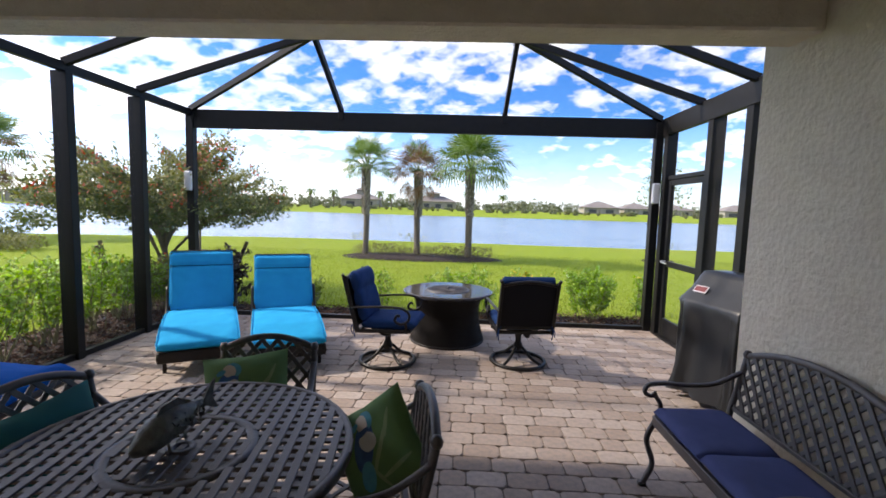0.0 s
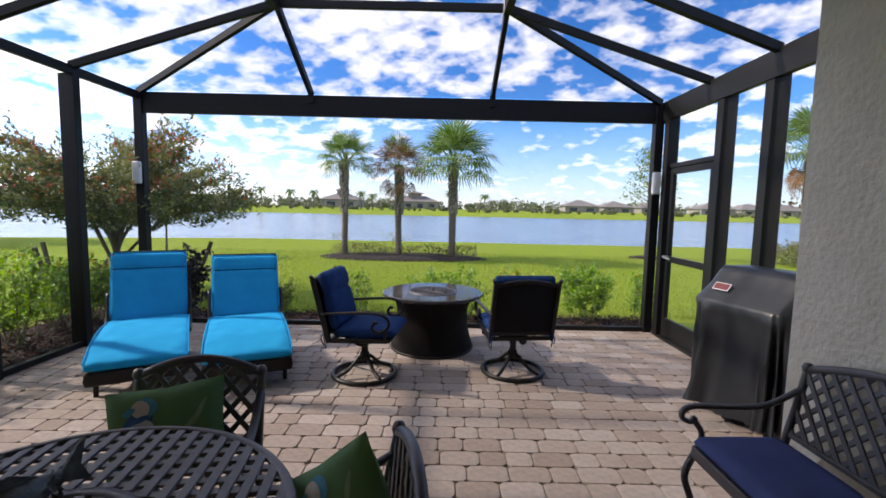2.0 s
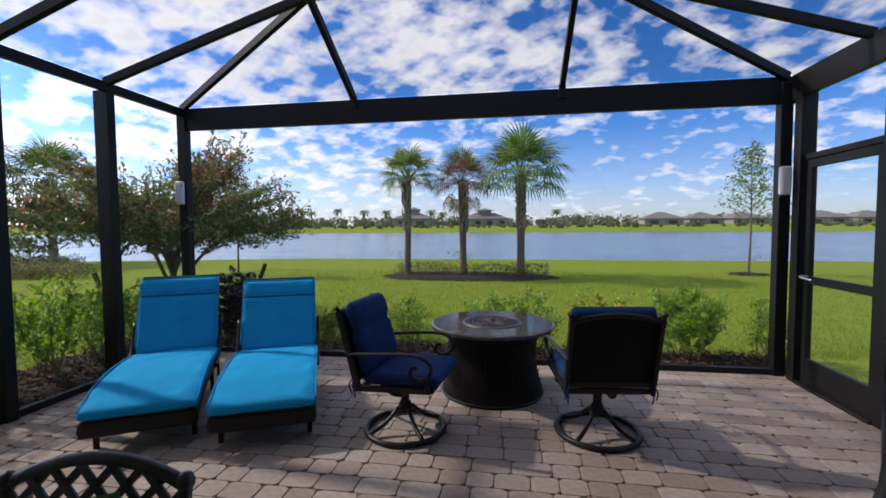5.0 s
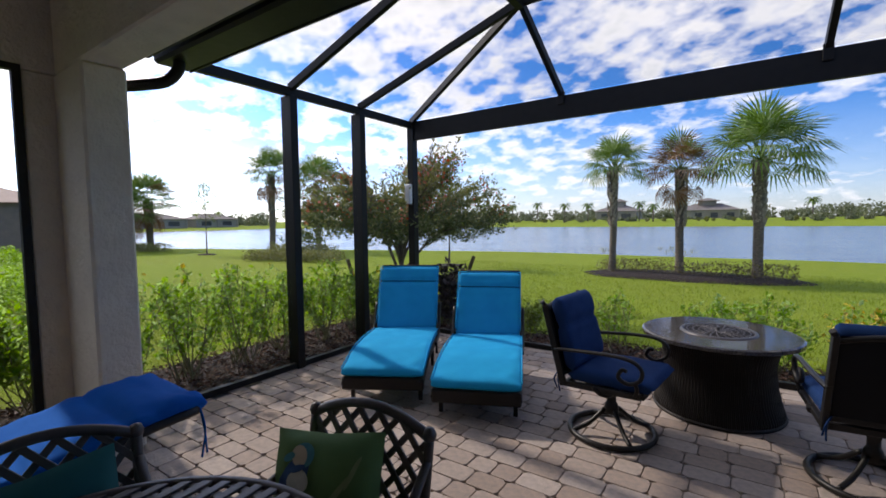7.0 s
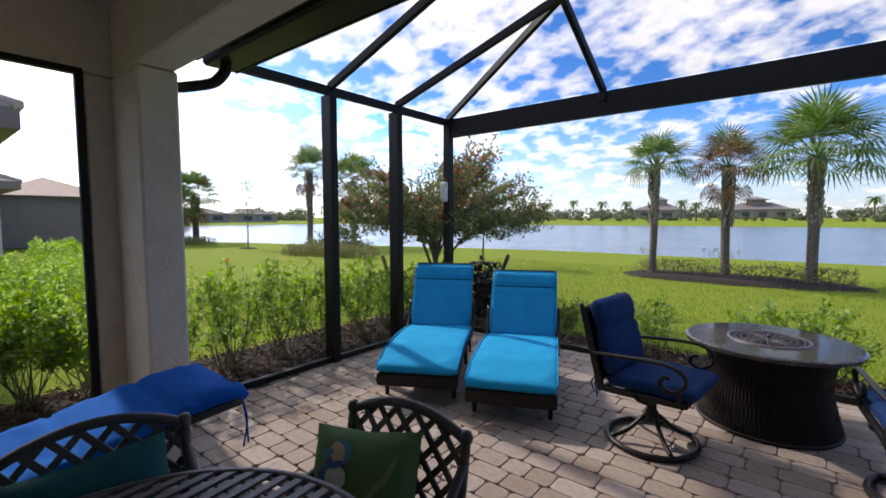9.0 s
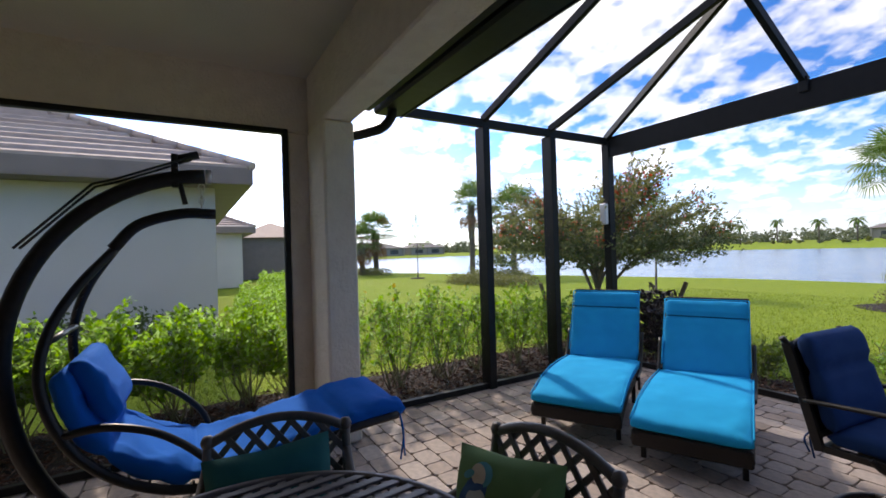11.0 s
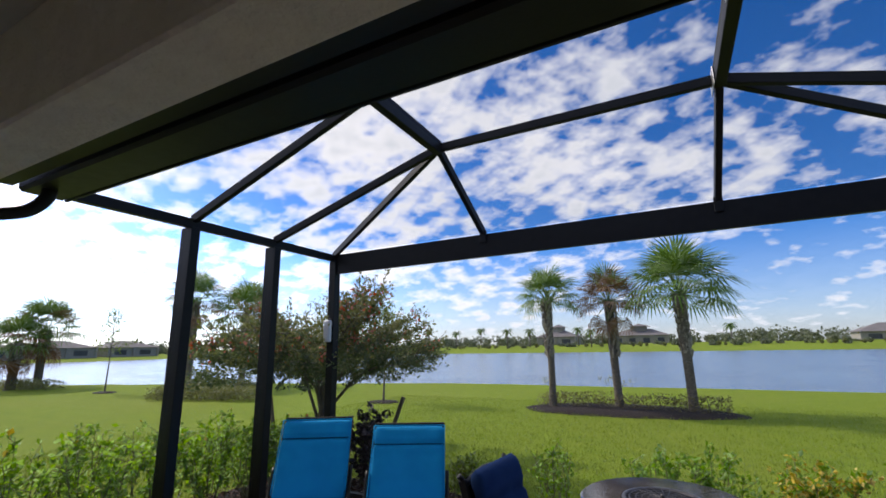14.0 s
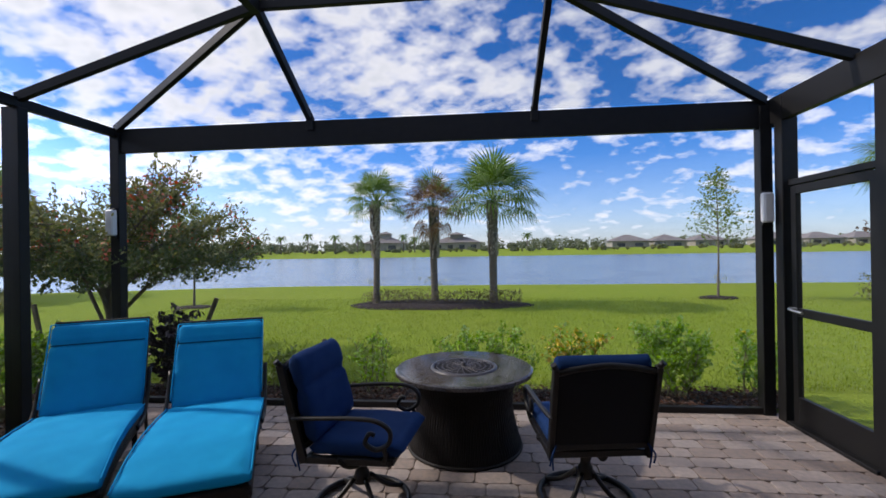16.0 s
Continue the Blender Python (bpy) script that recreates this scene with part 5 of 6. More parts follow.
for y in (-1.9, -1.35, -0.8, -0.25, 0.3, 0.85, 1.4, 1.85):
    shrub(pose(-3.85 + rng.uniform(-0.08, 0.08), y, 0, 0, 0, rng.uniform(0, 360)), 0.97 + rng.uniform(-0.05, 0.05), 0.46, 4200 if y < 0.6 else 2600, 0.062, LEAF_LIT, "dense bright green hedge shrub outside the lanai", 20, 0.36, group="side hedge shrubs", reach=0.15)
# front border
for x, h, r, n, mt, lab, fl in ((-1.45, 0.45, 0.22, 500, LEAF, "small green shrub in the front border", 0), (-0.45, 0.64, 0.32, 420, LEAF_LIT, "thin leggy green shrub in the front border", 0),
                                (0.55, 0.70, 0.36, 800, LEAF_LIT, "loose green shrub behind the fire table", 0), (0.98, 0.68, 0.32, 750, LEAF_LIT, "loose green shrub behind the fire table", 0),
                                (1.62, 0.66, 0.38, 800, LEAF_LIT, "yellow flowering low shrub in the front border", 420), (2.62, 0.72, 0.48, 2600, LEAF_LIT, "full rounded green shrub in the front border", 0),
                                (3.40, 0.64, 0.32, 800, LEAF_LIT, "loose green shrub beside the cage corner", 14)):
    shrub(pose(x, 6.02, 0, 0, 0, rng.uniform(0, 360)), h, r, n, 0.055, mt, lab, 10 if n < 2000 else 18, 0.25, flowers=fl, fmat=FLOWER_YEL)
shrub(pose(-2.72, 5.98, 0), 0.86, 0.32, 1500, 0.085, LEAF_RED, "dark purple leaved shrub at the cage corner", 12, 0.15)
shrub(pose(-3.5, 5.75, 0), 0.75, 0.34, 900, 0.06, LEAF_OLIVE, "dull green shrub outside the cage corner", 10, 0.2, flowers=8, fmat=FLOWER_RED)


def blossom_tree():
    """Low forked trunk, limbs in a spreading umbrella, flat leafy sprays along them and loose shoots above."""
    t = thing("blossom_tree", "spreading small tree with red blossoms outside the cage corner", "tree", Matrix.Translation((-4.3, 6.87, 0)))
    gt = Geo().tube(curve([(0, 0, -0.05), (0.02, 0, 0.45), (-0.03, 0.02, 1.15)], 5), [0.072 - 0.004 * i for i in range(11)], 10, False)
    pts, dirs, tops, shoots, sdirs = [], [], [], [], []
    gs = Geo()

    def spray(p, d, ln, count, loose=0.05):
        for q in range(count):
            pts.append(p + d * ln * rng.uniform(0.05, 1.1) + Vector((rng.normal() * loose, rng.normal() * loose, rng.normal() * loose * 0.6)))
            dirs.append(d + Vector(rng.normal(size=3)) * 0.4)

    def shoot(p, d, ln):
        gs.tube([p, p + d * ln * 0.5 + Vector((0, 0, 0.02)), p + d * ln], [0.006, 0.004, 0.002], 4, False)
        for q in range(int(ln * 34)):
            shoots.append(p + d * ln * rng.uniform(0.1, 1.05) + Vector(rng.normal(size=3)) * 0.022)
            sdirs.append(d + Vector(rng.normal(size=3)) * 0.6)

    for k in range(15):
        a = k * 2.39996 + rng.uniform(-0.2, 0.2)
        e = radians((6, 12, 20, 30, 40, 52, 66)[k % 7] + rng.uniform(-4, 4))
        out = 1.78 * math.cos(e) * rng.uniform(0.85, 1.12)
        tip = Vector((math.cos(a) * out, math.sin(a) * out, 1.36 + 1.02 * math.sin(e)))
        base = Vector((0, 0, rng.uniform(0.40, 0.50))) if k % 4 == 0 else Vector((0, 0, rng.uniform(0.65, 0.95)))
        path = curve([base, Vector((tip.x * 0.13, tip.y * 0.13, base.z + 0.34)), Vector((tip.x * 0.52, tip.y * 0.52, 0.62 * tip.z + 0.42)), tip], 5)
        gt.tube(path, [0.030 - 0.022 * i / (len(path) - 1) for i in range(len(path))], 6, False)
        for i in range(10):
            u = 0.36 + 0.64 * i / 9
            f = u * (len(path) - 1)
            i0 = min(int(f), len(path) - 2)
            p = path[i0].lerp(path[i0 + 1], f - i0)
            if p.z < 1.0:
                continue
            tan = (path[i0 + 1] - path[i0]).normalized()
            for sd_ in (-1, 1):
                turn = Matrix.Rotation(sd_ * rng.uniform(0.5, 1.1), 3, "Z")
                d = (turn @ tan)
                d.z = d.z * 0.5 + rng.uniform(-0.05, 0.22)
                d.normalize()
                ln = rng.uniform(0.32, 0.62) * (1.15 - 0.35 * u)
                gt.tube([p, p + d * ln], [0.008, 0.003], 4, False)
                spray(p, d, ln, 44)
                for q in range(2):
                    d2 = (Matrix.Rotation(rng.uniform(-0.9, 0.9), 3, "Z") @ d + Vector((0, 0, rng.uniform(0.0, 0.35)))).normalized()
                    spray(p + d * ln * rng.uniform(0.4, 0.9), d2, rng.uniform(0.18, 0.34), 24)
                end = p + d * ln
                if end.z > 1.55:
                    tops.append(end)
                    if rng.uniform(0, 1) < 0.55:
                        shoot(end, (Vector((end.x * 0.45, end.y * 0.45, 0.8)) + Vector(rng.normal(size=3)) * 0.18).normalized(), rng.uniform(0.2, 0.5))
        for q in range(2):
            shoot(tip, ((tip - base).normalized() + Vector((0, 0, 0.35)) + Vector(rng.normal(size=3)) * 0.15).normalized(), rng.uniform(0.3, 0.6))
    for k in range(150):
        a, rr = rng.uniform(0, 6.28), 1.75 * rng.uniform(0.02, 1) ** 0.6
        c = Vector((rr * math.cos(a), rr * math.sin(a), 1.14 + rng.uniform(0, 1) ** 1.2 * (1.15 - 0.30 * rr)))
        d = Vector((c.x, c.y, 0.25)).normalized()
        spray(c, d, rng.uniform(0.25, 0.45), 62, 0.075)
    part("trunk", gt, BARK, t)
    pts, dirs = np.array(pts), np.array([tuple(d) for d in dirs])
    keep = pts[:, 2] > 1.06
    pts, dirs = pts[keep], dirs[keep]
    # lower leaves take the darker tone, painting the crown's own shade
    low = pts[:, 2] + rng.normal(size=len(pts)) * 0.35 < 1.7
    part("crown", Geo().leaves(pts[low], 0.066, dirs=dirs[low], jitter=0.6, long=2.3), LEAF_SHADED, t)
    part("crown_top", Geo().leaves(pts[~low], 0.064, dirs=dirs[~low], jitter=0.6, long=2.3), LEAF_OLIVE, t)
    part("shoot", gs, BARK, t)
    part("shoot_leaves", Geo().leaves(np.array(shoots), 0.07, dirs=np.array([tuple(d) for d in sdirs]), jitter=0.4, long=2.4), LEAF_OLIVE, t)
    sel = np.array(tops)[rng.permutation(len(tops))[:64]]
    part("blossom", Geo().leaves(np.repeat(sel, 18, 0) + rng.normal(size=(len(sel) * 18, 3)) * 0.065, 0.058, long=1.5), FLOWER_RED, t)


blossom_tree()
for x, y, lx, ly in ((-5.25, 6.9, 0.10, 0.0), (-4.75, 6.35, 0.05, 0.12), (-3.55, 7.5, -0.16, -0.05)):
    g = Geo().bar((0, 0, -0.05), (-lx * 2, -ly * 2, 0.85), 0.06, 0.04, (0, 1, 0), 0.006)
    solid("tree_stake", g, STAKE, "weathered wooden stake leaning by the blossom tree", "stake", "", "tree stakes", Matrix.Translation((x, y, 0)))
g = Geo().tube([(0, 0, 0), (0, 0, 0.72)], 0.011, 8).lathe([(0.0, 0.75), (0.02, 0.74), (0.022, 0.71), (0.0, 0.70)], 10)
solid("irrigation_riser", g, TUBE, "thin black irrigation riser standing in the mulch", "pipe", "", "", Matrix.Translation((-3.55, 2.22, 0)))


def fan_frond(g, m, size, blades, droop):
    """A fan of narrow blades on a stalk; local +y points outwards."""
    for k in range(blades):
        a = (k / (blades - 1) - 0.5) * 4.0
        ln = size * (0.72 + 0.28 * math.cos(a * 0.6)) * rng.uniform(0.9, 1.05)
        d = Vector((math.sin(a), math.cos(a), 0))
        w = size * 0.033
        sd_ = Vector((d.y, -d.x, 0)) * w
        p0 = Vector((0, 0, 0))
        p1 = d * ln * 0.55 + Vector((0, 0, 0.06 * size + 0.02 * size * math.cos(a * 9)))
        p2 = d * ln + Vector((0, 0, -droop * ln * rng.uniform(0.6, 1.3)))
        g.add([p0, p1 + sd_, p1 - sd_, p2], [(0, 1, 2), (1, 3, 2)], False, m)


def palm(m, height, crown, label, fronds=34, dry=0.0, trunk_r=0.11, group="", skirt=8):
    t = thing("palm_tree", label, "palm tree", m, group)
    g = Geo()
    steps = int(height / 0.07)
    path = [(0.04 * math.sin(i / steps * 2.2), 0.02 * i / steps, -0.05 + (height + 0.05) * i / steps) for i in range(steps + 1)]
    g.tube(path, [trunk_r * (1.12 - 0.22 * min(1, i / 6) + (0.10 if i % 2 else 0) + 0.22 * smooth((i / steps - 0.55) / 0.45)) for i in range(steps + 1)], 14)
    gb = Geo()
    for i in range(130):
        z = height * rng.uniform(0.46, 0.98)
        a = rng.uniform(0, 6.28)
        r = trunk_r * (1.0 + 0.22 * smooth((z / height - 0.55) / 0.45))
        gb.bar((r * math.cos(a), r * math.sin(a), z), ((r + 0.035) * math.cos(a + 0.35), (r + 0.035) * math.sin(a + 0.35), z + 0.15), 0.055, 0.014, (math.cos(a), math.sin(a), 0.3), 0.002)
    part("trunk", g, PALMBARK, t)
    part("boots", gb, PALMBOOT, t, "pale split leaf bases round the upper trunk")
    gg, gd, gp = Geo(), Geo(), Geo()
    for k in range(fronds + skirt):
        a = k * 2.39996
        e = 80 - 98 * (k / fronds) ** 0.95 if k < fronds else rng.uniform(-75, -48)
        el = radians(e + rng.uniform(-8, 8))
        out = crown * rng.uniform(0.46, 0.66)
        d = Vector((math.cos(a) * math.cos(el), math.sin(a) * math.cos(el), math.sin(el)))
        top = Vector((0.04, 0.02, height))
        tip = top + d * out
        gp.tube([top, top + d * out * 0.6 + Vector((0, 0, 0.02)), tip], [0.012, 0.009, 0.006], 4, False)
        side = d.cross(Vector((0, 0, 1))).normalized()
        up = side.cross(d)
        fm = Matrix((side, (d + Vector((0, 0, -0.13))).normalized(), up)).transposed().to_4x4()
        fm.translation = tip
        fan_frond(gd if (k >= fronds or rng.random() < dry * (k / fronds) * 1.6) else gg, fm, crown * 0.48, 21, 0.22 if e > 20 else 0.38)
    part("stalks", gp, FROND, t)
    part("fronds", gg, FROND, t)
    if gd.v:
        part("dry_fronds", gd, FROND_DRY, t, "brown dried fronds")
    return t


palm(pose(-2.30, 13.5, 0, 0, 0, 20), 2.82, 1.04, "small fan palm with upright green crown on the mulch island", 36, 0.0, 0.095, "lawn island palms", 0)
palm(pose(-0.68, 13.9, 0, 0, 0, 130), 2.72, 1.06, "fan palm with partly brown dried crown on the mulch island", 34, 1.2, 0.105, "lawn island palms", 4)
palm(pose(0.98, 13.6, 0, 0, 0, 250), 2.78, 1.50, "largest fan palm with full drooping crown on the mulch island", 44, 0.0, 0.112, "lawn island palms", 0)
palm(pose(-19.6, 14.7, -0.05, 0, 0, 10), 4.0, 1.6, "tall slim fan palm beyond the lawn hedge", 36, 0.15, 0.16, "far lawn palms", 4)
palm(pose(-18.3, 16.6, -0.05, 0, 0, 90), 3.4, 1.9, "bushy fan palm beside a clipped hedge", 44, 0.3, 0.17, "far lawn palms", 8)
palm(pose(-28.9, 12.7, -0.05, 0, 0, 190), 2.9, 2.0, "bushy fan palm by the lake shore", 40, 0.2, 0.2, "far lawn palms", 6)
palm(pose(-28.0, 11.3, -0.05, 0, 0, 40), 2.2, 1.7, "short bushy fan palm by the lake shore", 36, 0.2, 0.2, "far lawn palms", 4)
palm(pose(12.1, 14.0, -0.05, 0, 0, 60), 3.55, 1.5, "fan palm beyond the screen door", 40, 0.15, 0.13, "side lawn palms", 6)
palm(pose(13.9, 13.3, -0.05, 0, 0, 150), 3.7, 1.5, "fan palm beyond the patio wall", 36, 0.1, 0.13, "side lawn palms", 4)


def sapling(m, h, crown_r, label, leaf_n=900, mt=LEAF_OLIVE, low=0.42):
    t = thing("young_tree", label, "tree", m)
    gt, pts, dirs = Geo(), [], []
    gt.tube(curve([(0, 0, -0.05), (0.03, 0, h * 0.4), (0, 0.02, h)], 6), [0.038 - 0.033 * i / 12 for i in range(13)], 7, False)
    for k in range(30):
        z = h * (low + (0.97 - low) * k / 30)
        a = k * 2.4
        s = crown_r * (1.15 - 0.95 * (k / 30)) * rng.uniform(0.7, 1.15)
        tip = Vector((math.cos(a) * s, math.sin(a) * s, z + s * 0.5))
        b = Vector((0.02, 0, z))
        gt.tube(curve([b, b + (tip - b) * 0.5 + Vector((0, 0, 0.04)), tip], 3), [0.011, 0.009, 0.008, 0.006, 0.005, 0.003, 0.002], 4, False)
        for i in range(leaf_n // 30):
            p = b + (tip - b) * rng.uniform(0.3, 1.08) + Vector(rng.normal(size=3)) * 0.09
            pts.append(p), dirs.append((tip - b).normalized())
    part("trunk", gt, BARK, t)
    part("crown", Geo().leaves(np.array(pts), 0.085, dirs=np.array(dirs), jitter=0.7), mt, t)
    bed_ = bed("tree_ring", [(m.translation.x + 0.55 * math.cos(a), m.translation.y + 0.4 * math.sin(a)) for a in np.linspace(0, 6.28, 8)[:-1]], "small round mulch ring under a young tree", 0.0, 0.04)
    return t


sapling(pose(7.5, 14.9, 0), 3.75, 0.78, "thin young tree with sparse airy crown on the lawn", 1500, LEAF)
sapling(pose(-7.45, 13.1, 0), 3.0, 1.0, "young tree with slim trunk behind the blossom tree", 1500, LEAF, 0.40)
sapling(pose(-21.0, 12.0, -0.03), 3.6, 0.9, "young green tree on the far lawn", 1000, LEAF)


def clipped(name, x0, y0, x1, y1, wid, h, mt, label, n, leaf=0.09):
    """Low clipped hedge: leaves filling a long rounded block on short stems."""
    t = thing(name, label, "hedge", Matrix.Translation(((x0 + x1) / 2, (y0 + y1) / 2, 0)))
    d = Vector((x1 - x0, y1 - y0, 0))
    s = Vector((-d.y, d.x, 0)).normalized()
    c = []
    for k in range(n):
        u, v, w = rng.uniform(-0.5, 0.5), rng.uniform(-1, 1), rng.uniform(0.08, 1)
        f = 0.7 + 0.3 * noise.noise(Vector((u * d.length * 1.7, v * 2, w * 2)))
        edge = max(abs(v), abs(2 * w - 1))
        if edge < 0.6:
            v *= 1.3
        c.append(d * u + s * (v * wid / 2 * (1 - 0.25 * w * w)) + Vector((0, 0, w * h * f * 1.15)))
    part("foliage", Geo().leaves(np.array(c), leaf), mt, t)
    g = Geo()
    for k in range(max(6, int(d.length * 3))):
        p = d * rng.uniform(-0.48, 0.48) + s * rng.uniform(-0.3, 0.3) * wid
        g.tube([p + Vector((0, 0, -0.05)), p + Vector((rng.normal() * 0.06, rng.normal() * 0.06, h * 0.7))], [0.012, 0.005], 4, False)
    part("stems", g, BARK, t)
    return t


clipped("island_hedge", -2.7, 13.75, 1.75, 13.65, 0.9, 0.46, LEAF_DRY, "sparse low olive hedge among the island palms", 3400, 0.055)
clipped("lawn_hedge", -17.5, 13.4, -14.2, 13.9, 1.4, 0.62, LEAF_OLIVE, "clipped olive hedge on the far lawn", 3500)
clipped("lawn_hedge", -16.0, 11.2, -11.8, 12.2, 1.2, 0.5, LEAF_OLIVE, "long low clipped hedge on the lawn", 4000)
clipped("lawn_hedge", -30.0, 11.4, -25.4, 11.9, 1.4, 0.55, LEAF_OLIVE, "clipped hedge round the shore palms", 3000)
clipped("lawn_hedge", 10.6, 13.6, 15.6, 13.0, 1.5, 0.85, LEAF_OLIVE, "clipped hedge under the side palms", 5500)
# this hedge's dark leaf colour stands for the shade beside the wall
clipped("lawn_hedge", -6.9, -6, -6.5, 1.3, 0.8, 0.85, LEAF_SHADED, "green hedge along the neighbour's wall, its shade put into dark leaves", 9000, 0.07)
clipped("lawn_hedge", -13.5, 3.0, -9.0, 2.6, 1.8, 0.8, LEAF_LIT, "yellowish green hedge behind the neighbour's corner", 6000, 0.08)
clipped("lawn_hedge", -20.5, 4.3, -16.0, 4.0, 1.4, 0.9, LEAF_LIT, "clipped light green hedge far along the houses", 3500, 0.1)

# turf blades on the near lawn
def turf(n, x0, x1, y0, y1, power):
    return np.stack([rng.uniform(x0, x1, n), y0 + (y1 - y0) * rng.uniform(0, 1, n) ** power, rng.uniform(0.0, 0.02, n)], 1)


c = np.concatenate([turf(60000, -8, 10, 6.3, 15, 1.7), turf(26000, -9, -4.3, 0.5, 7, 1.0)])
solid("grass_blades", Geo().leaves(c, 0.055, long=7, dirs=np.tile((0, 0, 1.0), (len(c), 1)), jitter=0.45), TURF, "short mown grass blades of the near lawn", "grass", "stuff")

# shore grasses
g = Geo()
for x in (-1.8, -1.4, 11.0, -4.5):
    c = np.stack([x + rng.normal(size=40) * 0.3, 21.6 + rng.normal(size=40) * 0.25, rng.uniform(-0.15, 0.25, 40)], 1)
    g.leaves(c, 0.22, long=9, dirs=np.tile((0, 0, 1.0), (40, 1)), jitter=0.3)
solid("shore_grass", g, LEAF_OLIVE, "thin reeds at the lake's near edge", "grass", "stuff")


# ---------- neighbour and far houses ----------
def neighbour(m, wx, wy, wall_h, rise, label, rows_n=26):
    """Stucco house with a hip roof laid in tile courses; local +x face looks at the patio, its corner at (0, 0), body to -x and -y."""
    t = thing("house", label, "house", m)
    part("wall", Geo().box((-wx / 2, -wy / 2, wall_h / 2), (wx, wy, wall_h), 0.01), WALLPAINT, t)
    ov = 0.55
    part("soffit", Geo().box((-wx / 2, -wy / 2, wall_h + 0.03), (wx + 2 * ov, wy + 2 * ov, 0.06), 0.004), EAVE, t)
    g = Geo()
    for c, s in (((ov - 0.012, -wy / 2, wall_h + 0.15), (0.03, wy + 2 * ov, 0.26)), ((-wx - ov + 0.012, -wy / 2, wall_h + 0.15), (0.03, wy + 2 * ov, 0.26)),
                 ((-wx / 2, ov - 0.012, wall_h + 0.15), (wx + 2 * ov, 0.03, 0.26)), ((-wx / 2, -wy - ov + 0.012, wall_h + 0.15), (wx + 2 * ov, 0.03, 0.26))):
        g.box(c, s, 0.004)
    part("fascia", g, EAVE, t)
    half = min(wx, wy) / 2 + ov
    g = Geo()
    for i in range(rows_n):
        a0, a1 = half * i / rows_n, half * (i + 1.12) / rows_n
        z0, z1 = wall_h + 0.27 + rise * i / rows_n, wall_h + 0.27 + rise * (i + 1) / rows_n
        x0, x1, y0, y1 = -wx - ov + a0, ov - a0, -wy - ov + a0, ov - a0
        X0, X1, Y0, Y1 = -wx - ov + a1, ov - a1, -wy - ov + a1, ov - a1
        if X0 > X1 or Y0 > Y1:
            break
        lip = 0.055
        v = [(x0, y0, z0 + lip), (x1, y0, z0 + lip), (x1, y1, z0 + lip), (x0, y1, z0 + lip), (X0, Y0, z1), (X1, Y0, z1), (X1, Y1, z1), (X0, Y1, z1), (x0, y0, z0 - 0.02), (x1, y0, z0 - 0.02), (x1, y1, z0 - 0.02), (x0, y1, z0 - 0.02)]
        g.add(v, [(0, 1, 5, 4), (1, 2, 6, 5), (2, 3, 7, 6), (3, 0, 4, 7), (8, 9, 1, 0), (9, 10, 2, 1), (10, 11, 3, 2), (11, 8, 0, 3)])
    part("roof", g, ROOFTILE, t, "brown tile courses")
    g = Geo()
    for sx, sy in ((1, 1), (1, -1), (-1, 1), (-1, -1)):
        cx = ov if sx > 0 else -wx - ov
        cy = ov if sy > 0 else -wy - ov
        for i in range(rows_n):
            a0, a1 = half * i / rows_n, half * (i + 1.25) / rows_n
            g.tube([(cx - sx * a0, cy - sy * a0, wall_h + 0.31 + rise * i / rows_n), (cx - sx * a1, cy - sy * a1, wall_h + 0.33 + rise * (i + 1.25) / rows_n)], [0.085, 0.065], 6)
    part("hip_tiles", g, ROOFTILE, t)
    return t


neighbour(pose(-7.85, 1.42, 0), 11, 15, 2.66, 2.7, "neighbour's white stucco house with brown tile hip roof", 17)
neighbour(pose(-22.5, 3.3, 0), 10, 12, 2.6, 2.4, "second neighbouring house with tile hip roof", 20)
pav = thing("pavilion", "brown pool cage and roof behind the neighbouring houses", "pavilion", Matrix.Translation((-33, 6.2, 0)))
part("frame", Geo().box((0, 0, 1.35), (6, 5, 2.7), 0.02), EAVE, pav)
g = Geo().add([(-3.4, -2.9, 2.7), (3.4, -2.9, 2.7), (3.4, 2.9, 2.7), (-3.4, 2.9, 2.7), (0, 0, 3.9)], [(0, 1, 4), (1, 2, 4), (2, 3, 4), (3, 0, 4)])
part("roof", g, ROOFTILE, pav)


